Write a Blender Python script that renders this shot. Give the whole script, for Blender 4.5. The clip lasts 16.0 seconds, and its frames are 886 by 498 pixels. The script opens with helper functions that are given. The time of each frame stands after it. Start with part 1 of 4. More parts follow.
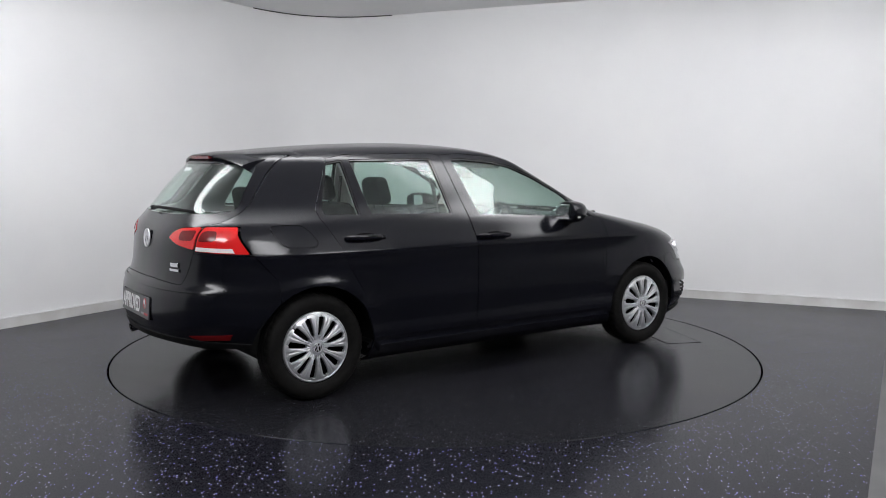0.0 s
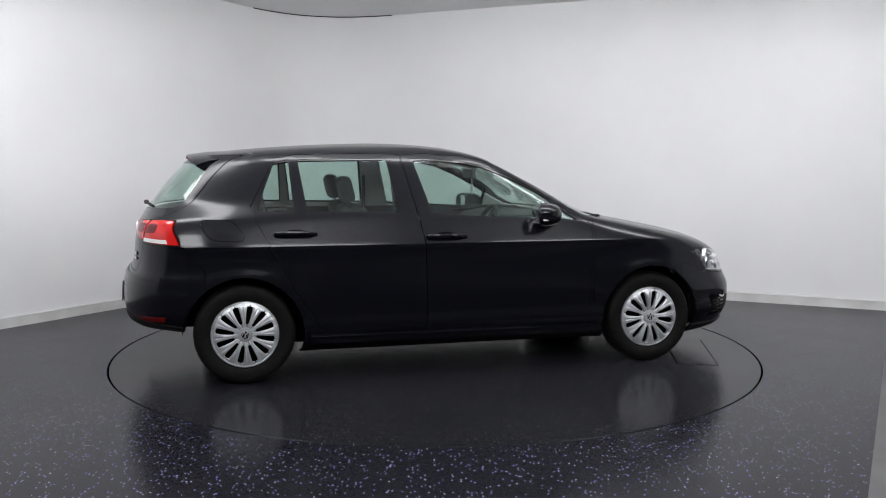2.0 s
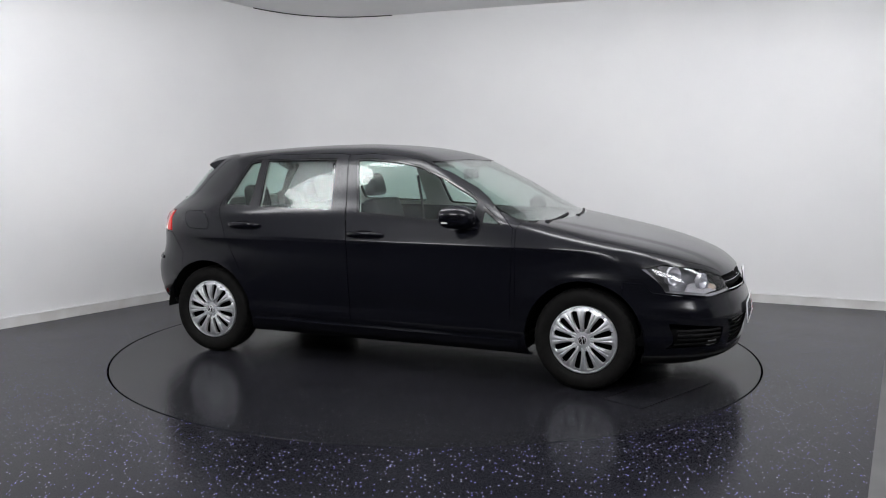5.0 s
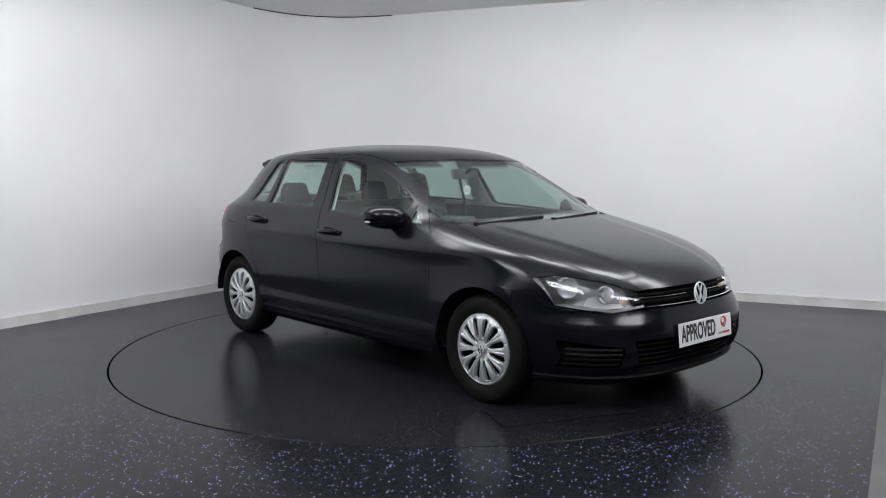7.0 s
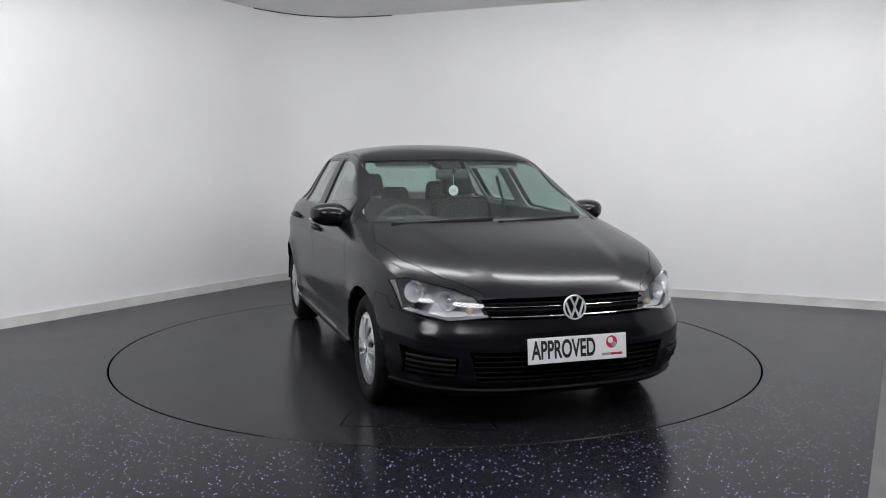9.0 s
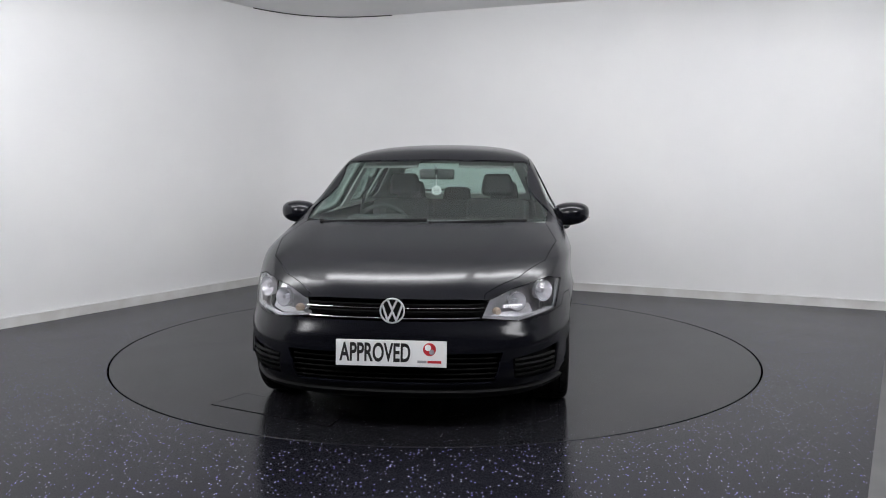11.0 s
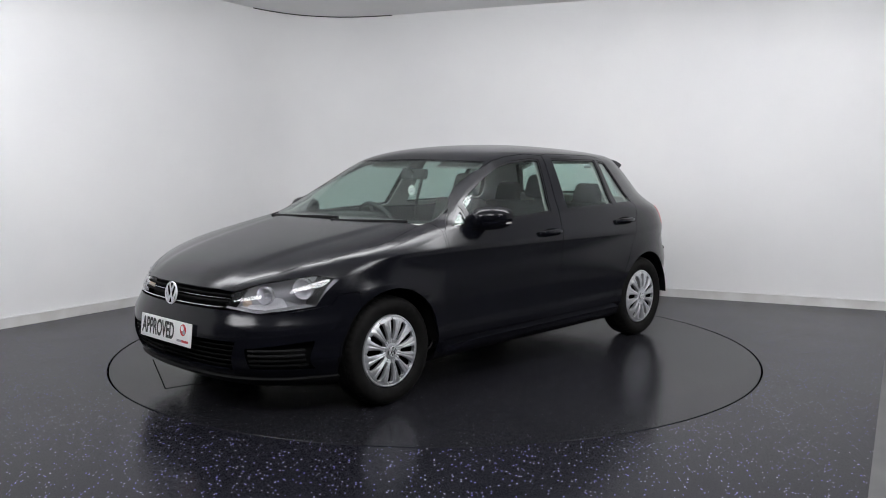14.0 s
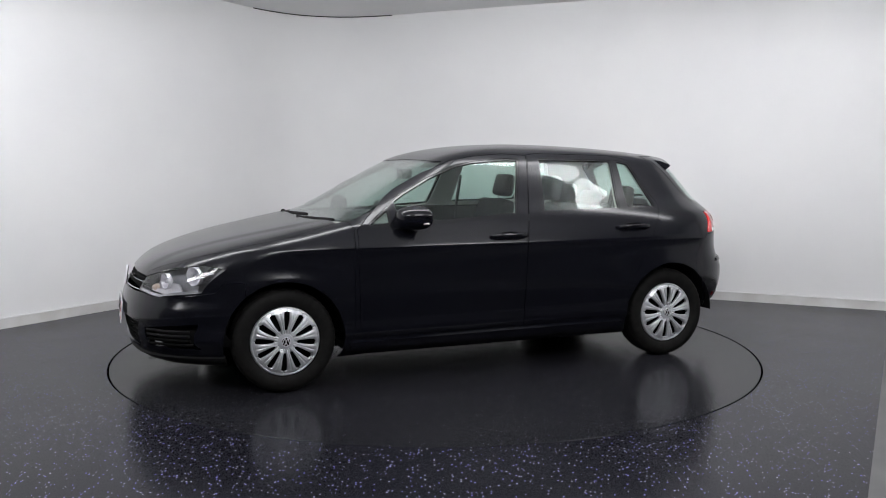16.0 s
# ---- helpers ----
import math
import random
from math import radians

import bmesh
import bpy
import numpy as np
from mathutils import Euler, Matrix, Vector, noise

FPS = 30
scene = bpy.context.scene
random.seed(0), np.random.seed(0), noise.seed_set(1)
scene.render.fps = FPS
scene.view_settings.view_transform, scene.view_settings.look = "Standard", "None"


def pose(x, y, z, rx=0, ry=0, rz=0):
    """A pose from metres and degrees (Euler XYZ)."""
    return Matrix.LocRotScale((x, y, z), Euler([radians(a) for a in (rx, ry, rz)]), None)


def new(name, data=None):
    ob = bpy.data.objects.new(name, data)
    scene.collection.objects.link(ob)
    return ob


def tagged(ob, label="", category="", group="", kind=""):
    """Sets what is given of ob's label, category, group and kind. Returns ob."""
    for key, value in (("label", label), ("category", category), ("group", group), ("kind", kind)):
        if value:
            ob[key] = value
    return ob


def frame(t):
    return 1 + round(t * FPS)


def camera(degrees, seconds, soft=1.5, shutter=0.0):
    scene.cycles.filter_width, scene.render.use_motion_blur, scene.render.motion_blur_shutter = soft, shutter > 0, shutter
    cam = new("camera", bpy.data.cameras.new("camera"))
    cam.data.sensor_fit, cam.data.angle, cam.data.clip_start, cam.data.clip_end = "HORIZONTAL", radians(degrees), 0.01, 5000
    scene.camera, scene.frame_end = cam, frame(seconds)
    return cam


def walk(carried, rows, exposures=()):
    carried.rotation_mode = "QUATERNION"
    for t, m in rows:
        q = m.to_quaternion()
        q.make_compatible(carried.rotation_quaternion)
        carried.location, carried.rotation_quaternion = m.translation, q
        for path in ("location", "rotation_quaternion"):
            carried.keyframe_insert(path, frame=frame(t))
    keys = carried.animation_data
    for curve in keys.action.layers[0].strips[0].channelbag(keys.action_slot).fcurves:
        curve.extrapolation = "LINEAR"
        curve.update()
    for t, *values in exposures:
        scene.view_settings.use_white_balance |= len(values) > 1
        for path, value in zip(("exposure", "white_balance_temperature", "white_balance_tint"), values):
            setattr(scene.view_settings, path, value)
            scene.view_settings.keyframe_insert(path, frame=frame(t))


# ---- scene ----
# The camera stands still on a tripod, about eye height of a seated person.
EYE = pose(0, -6.113, 1.344, 90 - 5.981, 0, -0.472) @ pose(0, 0, 0, 0, 0, 0.109)
cam = camera(54.96, 16.0, soft=1.0)
walk(cam, [(0.0, EYE), (16.0, EYE)])

# ---- light ----
world = bpy.data.worlds.new("world")
scene.world = world
world.use_nodes = True
world.node_tree.nodes["Background"].inputs[0].default_value = (0.8, 0.85, 0.9, 1)
world.node_tree.nodes["Background"].inputs[1].default_value = 0.05
scene.view_settings.exposure = 0.0
CEILING = 2.93
# lanterns added unseen to light the room: x, y, radius, drop below the ceiling
LANTERNS = [(-2.3, -0.95, 0.16, 0.25), (-0.5, -0.80, 0.16, 0.25), (1.3, -0.80, 0.16, 0.25), (3.1, -0.95, 0.16, 0.25), (-2.9, -3.4, 0.25, 0.50), (0.0, -3.6, 0.25, 0.50), (2.9, -3.4, 0.25, 0.50)]
LANTERN_GLOW = 11.7


# ---- materials ----
def material(name, base, rough=0.5, metal=0.0, **more):
    """A principled material; base is linear RGB."""
    m = bpy.data.materials.new(name)
    m.use_nodes = True
    b = m.node_tree.nodes["Principled BSDF"]
    b.inputs["Base Color"].default_value = (*base, 1)
    b.inputs["Roughness"].default_value = rough
    b.inputs["Metallic"].default_value = metal
    for key, value in more.items():
        b.inputs[key.replace("_", " ")].default_value = value
    return m


def bsdf(m):
    return m.node_tree.nodes["Principled BSDF"]


def node(m, kind, **inputs):
    n = m.node_tree.nodes.new(kind)
    for key, value in inputs.items():
        n.inputs[key.replace("_", " ")].default_value = value
    return n


def grain(m, base, other, scale, rough=None, bump=0.0, bump_scale=None, detail=6):
    """Mottle between two colours at one scale, roughness and bump at another."""
    t = m.node_tree
    co = node(m, "ShaderNodeTexCoord")
    n1 = node(m, "ShaderNodeTexNoise", Scale=scale, Detail=detail)
    t.links.new(co.outputs["Object"], n1.inputs["Vector"])
    ramp = node(m, "ShaderNodeValToRGB")
    ramp.color_ramp.elements[0].position, ramp.color_ramp.elements[1].position = 0.35, 0.65
    ramp.color_ramp.elements[0].color, ramp.color_ramp.elements[1].color = (*base, 1), (*other, 1)
    t.links.new(n1.outputs["Fac"], ramp.inputs["Fac"])
    t.links.new(ramp.outputs["Color"], bsdf(m).inputs["Base Color"])
    if rough:
        r = node(m, "ShaderNodeMapRange")
        r.inputs["To Min"].default_value, r.inputs["To Max"].default_value = rough
        n3 = node(m, "ShaderNodeTexNoise", Scale=scale * 0.37, Detail=4)
        t.links.new(co.outputs["Object"], n3.inputs["Vector"])
        t.links.new(n3.outputs["Fac"], r.inputs["Value"])
        t.links.new(r.outputs["Result"], bsdf(m).inputs["Roughness"])
    if bump:
        n2 = node(m, "ShaderNodeTexNoise", Scale=bump_scale or scale * 8, Detail=3)
        t.links.new(co.outputs["Object"], n2.inputs["Vector"])
        b = node(m, "ShaderNodeBump", Strength=bump, Distance=0.003)
        t.links.new(n2.outputs["Fac"], b.inputs["Height"])
        t.links.new(b.outputs["Normal"], bsdf(m).inputs["Normal"])
    return m


def floor_material(name, dark, mid, speck, flake):
    """Sealed dark vinyl with small pale blue flakes and soft scuffs."""
    m = material(name, mid, 0.3, Specular_IOR_Level=0.11)
    t = m.node_tree
    co = node(m, "ShaderNodeTexCoord")
    cloud = node(m, "ShaderNodeTexNoise", Scale=0.9, Detail=5)
    t.links.new(co.outputs["Object"], cloud.inputs["Vector"])
    ramp = node(m, "ShaderNodeValToRGB")
    ramp.color_ramp.elements[0].position, ramp.color_ramp.elements[1].position = 0.3, 0.7
    ramp.color_ramp.elements[0].color, ramp.color_ramp.elements[1].color = (*dark, 1), (*mid, 1)
    t.links.new(cloud.outputs["Fac"], ramp.inputs["Fac"])
    cells = node(m, "ShaderNodeTexVoronoi", Scale=52)
    t.links.new(co.outputs["Object"], cells.inputs["Vector"])
    near = node(m, "ShaderNodeMath")
    near.operation = "LESS_THAN"
    near.inputs[1].default_value = flake
    t.links.new(cells.outputs["Distance"], near.inputs[0])
    pick = node(m, "ShaderNodeSeparateColor")
    t.links.new(cells.outputs["Color"], pick.inputs[0])
    some = node(m, "ShaderNodeMath")
    some.operation = "GREATER_THAN"
    some.inputs[1].default_value = 0.5
    t.links.new(pick.outputs[0], some.inputs[0])
    both = node(m, "ShaderNodeMath")
    both.operation = "MULTIPLY"
    t.links.new(near.outputs[0], both.inputs[0])
    t.links.new(some.outputs[0], both.inputs[1])
    tint = node(m, "ShaderNodeMix")
    tint.data_type = "RGBA"
    tint.inputs["A"].default_value, tint.inputs["B"].default_value = (*speck, 1), (0.58, 0.58, 0.64, 1)
    t.links.new(pick.outputs[1], tint.inputs["Factor"])
    mix = node(m, "ShaderNodeMix")
    mix.data_type = "RGBA"
    t.links.new(both.outputs[0], mix.inputs["Factor"])
    t.links.new(ramp.outputs["Color"], mix.inputs["A"])
    t.links.new(tint.outputs["Result"], mix.inputs["B"])
    t.links.new(mix.outputs["Result"], bsdf(m).inputs["Base Color"])
    r = node(m, "ShaderNodeMapRange")
    r.inputs["To Min"].default_value, r.inputs["To Max"].default_value = 0.15, 0.25
    wear = node(m, "ShaderNodeTexNoise", Scale=2.3, Detail=7)
    t.links.new(co.outputs["Object"], wear.inputs["Vector"])
    t.links.new(wear.outputs["Fac"], r.inputs["Value"])
    t.links.new(r.outputs["Result"], bsdf(m).inputs["Roughness"])
    fine = node(m, "ShaderNodeTexNoise", Scale=160, Detail=2)
    t.links.new(co.outputs["Object"], fine.inputs["Vector"])
    b = node(m, "ShaderNodeBump", Strength=0.12, Distance=0.002)
    t.links.new(fine.outputs["Fac"], b.inputs["Height"])
    t.links.new(b.outputs["Normal"], bsdf(m).inputs["Normal"])
    return m


WALL = grain(material("wall_paint", (0.8, 0.8, 0.8), 0.55), (0.80, 0.80, 0.80), (0.77, 0.77, 0.775), 1.3, (0.5, 0.65), 0.06, 60)
# darkness of the room behind the camera, put into a charcoal colour
DARK_ROOM = grain(material("dark_room_tone", (0.03, 0.03, 0.033), 0.8), (0.026, 0.026, 0.029), (0.035, 0.035, 0.038), 1.5)
# dimness of the ceiling over the camera, put into a flat grey
SHADE_CEIL = grain(material("ceiling_shade_grey", (0.3, 0.3, 0.3), 0.7), (0.48, 0.48, 0.49), (0.43, 0.43, 0.44), 1.1)
CEIL = grain(material("ceiling_paint", (0.82, 0.82, 0.82), 0.7), (0.82, 0.82, 0.82), (0.79, 0.79, 0.79), 1.1)
SKIRT = grain(material("skirting_gloss", (0.7, 0.7, 0.7), 0.35), (0.72, 0.72, 0.71), (0.62, 0.61, 0.59), 5)
FLOOR = floor_material("speckled_vinyl", (0.0085, 0.0085, 0.0120), (0.0125, 0.0125, 0.0170), (0.26, 0.235, 0.80), 0.185)
TABLE = floor_material("turntable_vinyl", (0.0115, 0.0115, 0.0140), (0.0145, 0.0145, 0.0175), (0.05, 0.045, 0.15), 0.12)
GAP = material("dark_gap", (0.003, 0.003, 0.003), 1.0, Specular_IOR_Level=0.0)
EDGE_STRIP = grain(material("grey_edge_vinyl", (0.08, 0.08, 0.08), 0.5), (0.080, 0.080, 0.078), (0.062, 0.062, 0.062), 4)
PAINT = material("black_metallic_paint", (0.0045, 0.0048, 0.0075), 0.5, 0.0, Specular_IOR_Level=0.0, Coat_Weight=1.0, Coat_Roughness=0.17, Coat_IOR=1.42)
TRIM = grain(material("black_plastic", (0.02, 0.02, 0.02), 0.6, Specular_IOR_Level=0.12), (0.008, 0.008, 0.0085), (0.012, 0.012, 0.0125), 60)
GLOSS_TRIM = material("gloss_black_trim", (0.008, 0.008, 0.009), 0.12)
LINER = material("black_liner", (0.004, 0.004, 0.004), 0.9, Specular_IOR_Level=0.1)
RUBBER = grain(material("tyre_rubber", (0.02, 0.02, 0.02), 0.65, Specular_IOR_Level=0.12), (0.006, 0.0058, 0.0055), (0.010, 0.0095, 0.009), 30)
SILVER = grain(material("silver_wheel_paint", (0.6, 0.61, 0.63), 0.34, 0.6), (0.64, 0.65, 0.67), (0.56, 0.57, 0.59), 40)
CHROME = material("chrome", (0.8, 0.8, 0.82), 0.12, 1.0)
HEADLINER = grain(material("grey_headliner_cloth", (0.5, 0.5, 0.48), 0.9), (0.52, 0.52, 0.5), (0.45, 0.45, 0.43), 90)
CABIN = grain(material("dark_cabin_plastic", (0.03, 0.03, 0.03), 0.6), (0.030, 0.030, 0.032), (0.042, 0.042, 0.044), 70)
CLOTH = grain(material("dark_seat_cloth", (0.02, 0.02, 0.02), 0.95), (0.022, 0.022, 0.024), (0.035, 0.035, 0.038), 120, None, 0.3, 500)
PLATE = material("white_plate", (0.8, 0.8, 0.8), 0.3)
INK = material("black_ink", (0.01, 0.01, 0.01), 0.4)
RED_INK = material("red_ink", (0.5, 0.02, 0.03), 0.4)
GREY_INK = material("grey_ink", (0.3, 0.3, 0.32), 0.35)
TUBE = material("lantern_glow", (0.9, 0.9, 0.9), 0.5, Emission_Color=(0.965, 0.97, 1, 1), Emission_Strength=LANTERN_GLOW)
AMBER = material("amber_bulb", (0.56, 0.46, 0.36), 0.3, 0.1)
BADGE = material("silver_badge", (0.78, 0.78, 0.80), 0.28, 0.45)
WHITE_BULB = material("white_reflector", (0.80, 0.80, 0.83), 0.22, 0.7)


def glass(name, tint, rough=0.0, gloss=0.10):
    """Thin tinted sheet: mostly clear, with a Fresnel gloss."""
    m = bpy.data.materials.new(name)
    m.use_nodes = True
    t = m.node_tree
    t.nodes.clear()
    out = node(m, "ShaderNodeOutputMaterial")
    clear = node(m, "ShaderNodeBsdfTransparent", Color=(*tint, 1))
    shine = node(m, "ShaderNodeBsdfGlossy", Color=(1, 1, 1, 1), Roughness=rough)
    f = node(m, "ShaderNodeLayerWeight", Blend=0.5)
    power = node(m, "ShaderNodeMath")
    power.operation = "POWER"
    power.inputs[1].default_value = 5
    t.links.new(f.outputs["Facing"], power.inputs[0])
    ramp = node(m, "ShaderNodeMapRange")
    ramp.inputs["To Min"].default_value = 0.034
    t.links.new(power.outputs[0], ramp.inputs["Value"])
    mix = node(m, "ShaderNodeMixShader")
    t.links.new(ramp.outputs["Result"], mix.inputs[0])
    t.links.new(clear.outputs[0], mix.inputs[1])
    t.links.new(shine.outputs[0], mix.inputs[2])
    t.links.new(mix.outputs[0], out.inputs["Surface"])
    return m


GLASS = glass("green_tinted_glass", (0.80, 0.88, 0.85))
LENS = glass("clear_lens", (0.95, 0.95, 0.96))
RED_LENS = material("red_lamp_lens", (0.62, 0.012, 0.012), 0.12, Coat_Weight=0.6, Emission_Color=(0.6, 0.01, 0.01, 1), Emission_Strength=0.0)
PALE_LENS = material("pale_lens", (0.72, 0.70, 0.68), 0.15)
STRIP = material("indicator_lens", (0.70, 0.64, 0.58), 0.12)
HOUSING = material("lamp_housing", (0.34, 0.34, 0.36), 0.35, 0.2)
HOUSING_LIGHT = material("lamp_flank", (0.30, 0.30, 0.32), 0.35, 0.3)
DARK_PLATE = material("dark_plate", (0.03, 0.03, 0.035), 0.3)
DARK_RED = material("dark_red_reflector", (0.13, 0.004, 0.005), 0.2)


# ---- mesh tools ----
def part(name, bm, mat, parent=None, label="", smooth=False):
    """Links a bmesh, or a mesh, as one mesh object under a thing or a part."""
    if isinstance(bm, bmesh.types.BMesh):
        me = bpy.data.meshes.new(name)
        bm.to_mesh(me)
        bm.free()
    else:
        me = bm
        me.name = name
    me.materials.clear()
    me.materials.append(mat)
    if smooth:
        for p in me.polygons:
            p.use_smooth = True
        me.set_sharp_from_angle(angle=radians(smooth if smooth > 1 else 32))
    ob = new(name, me)
    if parent:
        ob.parent = parent
    if label:
        tagged(ob, label)
    return ob


def box(x0, x1, y0, y1, z0, z1, bevel=0.0, bm=None):
    bm2 = bmesh.new()
    bmesh.ops.create_cube(bm2, size=1, matrix=Matrix.Translation(((x0 + x1) / 2, (y0 + y1) / 2, (z0 + z1) / 2)) @ Matrix.Diagonal((x1 - x0, y1 - y0, z1 - z0, 1)))
    if bevel:
        bmesh.ops.bevel(bm2, geom=list(bm2.edges), offset=bevel, segments=2, affect="EDGES", profile=0.5)
    return join(bm, bm2)


def join(bm, other):
    """Adds other's faces to bm; returns bm."""
    if bm is None:
        return other
    me = bpy.data.meshes.new("tmp")
    other.to_mesh(me)
    other.free()
    bm.from_mesh(me)
    bpy.data.meshes.remove(me)
    return bm


def placed(bm, m):
    bmesh.ops.transform(bm, matrix=m, verts=bm.verts)
    return bm


def prism(poly, lo, hi, axis):
    """A closed prism over a polygon in the two other axes, from lo to hi along axis."""
    bm = bmesh.new()
    put = {"x": lambda a, b, c: (c, a, b), "y": lambda a, b, c: (a, c, b), "z": lambda a, b, c: (a, b, c)}[axis]
    r0 = [bm.verts.new(put(a, b, lo)) for a, b in poly]
    r1 = [bm.verts.new(put(a, b, hi)) for a, b in poly]
    n = len(poly)
    bm.faces.new(r0)
    bm.faces.new(r1[::-1])
    for i in range(n):
        bm.faces.new((r0[i], r1[i], r1[(i + 1) % n], r0[(i + 1) % n]))
    bmesh.ops.recalc_face_normals(bm, faces=bm.faces)
    return bm


def rounded(poly, r, steps=5):
    """The polygon with its corners rounded."""
    out = []
    n = len(poly)
    for i in range(n):
        a, b, c = (Vector(poly[(i + k) % n]) for k in (-1, 0, 1))
        d = min(r, (a - b).length * 0.45, (c - b).length * 0.45)
        p, q = b + (a - b).normalized() * d, b + (c - b).normalized() * d
        for k in range(steps + 1):
            s = k / steps
            out.append(tuple((1 - s) ** 2 * p + 2 * s * (1 - s) * b + s * s * q))
    return out


def shrunk(poly, d):
    """The polygon moved inwards by d."""
    n = len(poly)
    area = sum(poly[i][0] * poly[(i + 1) % n][1] - poly[(i + 1) % n][0] * poly[i][1] for i in range(n))
    s = 1 if area > 0 else -1
    out = []
    for i in range(n):
        a, b, c = (Vector(poly[(i + k) % n]) for k in (-1, 0, 1))
        u, v = (b - a).normalized(), (c - b).normalized()
        n1, n2 = Vector((-u.y, u.x)) * s, Vector((-v.y, v.x)) * s
        m = (n1 + n2) / max(0.3, 1 + n1.dot(n2))
        out.append(tuple(b + m * d))
    return out


def lathe(profile, steps, axis="y"):
    """A surface of revolution from (radius, offset) pairs round an axis."""
    bm = bmesh.new()
    rings = []
    for r, o in profile:
        ring = []
        for k in range(steps):
            a = 2 * math.pi * k / steps
            c, s = r * math.cos(a), r * math.sin(a)
            ring.append(bm.verts.new({"y": (c, o, s), "z": (c, s, o), "x": (o, c, s)}[axis]))
        rings.append(ring)
    for a, b in zip(rings, rings[1:]):
        for k in range(steps):
            bm.faces.new((a[k], a[(k + 1) % steps], b[(k + 1) % steps], b[k]))
    return bm


def capped(bm):
    bmesh.ops.holes_fill(bm, edges=[e for e in bm.edges if e.is_boundary], sides=0)
    bmesh.ops.recalc_face_normals(bm, faces=bm.faces)
    return bm


def tube(points, radius, sides=10):
    """A round bar along points."""
    cu = bpy.data.curves.new("tmp", "CURVE")
    cu.dimensions, cu.bevel_depth, cu.bevel_resolution, cu.use_fill_caps = "3D", radius, max(1, sides // 4), True
    sp = cu.splines.new("POLY")
    sp.points.add(len(points) - 1)
    for p, q in zip(sp.points, points):
        p.co = (*q, 1)
    ob = bpy.data.objects.new("tmp", cu)
    scene.collection.objects.link(ob)
    me = bpy.data.meshes.new_from_object(ob.evaluated_get(bpy.context.evaluated_depsgraph_get()))
    bm = bmesh.new()
    bm.from_mesh(me)
    bpy.data.objects.remove(ob)
    bpy.data.curves.remove(cu)
    bpy.data.meshes.remove(me)
    return bm


def mirrored(bm):
    """A copy with y turned round."""
    c = bm.copy()
    for v in c.verts:
        v.co.y = -v.co.y
    bmesh.ops.reverse_faces(c, faces=c.faces)
    return c


def thing(name, label, category, m=None, group="", kind=""):
    ob = new(name)
    if m is not None:
        ob.matrix_basis = m
    return tagged(ob, label, category, group, kind)


# ---- the room ----
def outline(points, radii, steps=14):
    out = []
    n = len(points)
    for i in range(n):
        a, b, c = (Vector(points[(i + k) % n]) for k in (-1, 0, 1))
        if radii[i] == 0:
            out.append(tuple(b))
            continue
        p, q = b + (a - b).normalized() * radii[i], b + (c - b).normalized() * radii[i]
        for k in range(steps + 1):
            s = k / steps
            out.append(tuple((1 - s) ** 2 * p + 2 * s * (1 - s) * b + s * s * q))
    return out


ROOM = [(-5.3, -8.2), (-5.3, -2.4), (-1.40, 3.91), (6.4, 0.38), (6.4, -8.2)]
RIM = outline(ROOM, [0, 1.2, 1.0, 0, 0])
RADIUS = 2.2385


def ribbon(path, z0, z1, inner, outer, closed=True):
    """A band along a path, from inner to outer metres outside it."""
    bm = bmesh.new()
    n = len(path)
    area = sum(path[i][0] * path[(i + 1) % n][1] - path[(i + 1) % n][0] * path[i][1] for i in range(n))
    a, b = shrunk(path, -inner), shrunk(path, -outer)
    rows = [[bm.verts.new((*p, z)) for p in q] for q, z in ((a, z0), (a, z1), (b, z1), (b, z0))]
    for r, s in zip(rows, rows[1:] + rows[:1]):
        for i in range(n):
            bm.faces.new((r[i], r[(i + 1) % n], s[(i + 1) % n], s[i]))
    bmesh.ops.recalc_face_normals(bm, faces=bm.faces)
    return bm


def wall_sheet(path, z0, z1):
    """An upright sheet along an open path, 2 cm thick."""
    bm = None
    for (x0, y0), (x1, y1) in zip(path, path[1:]):
        d = Vector((x1 - x0, y1 - y0))
        b = box(0, d.length, -0.01, 0.01, z0, z1)
        bm = join(bm, placed(b, pose(x0, y0, 0, 0, 0, math.degrees(math.atan2(d.y, d.x)))))
    return bm


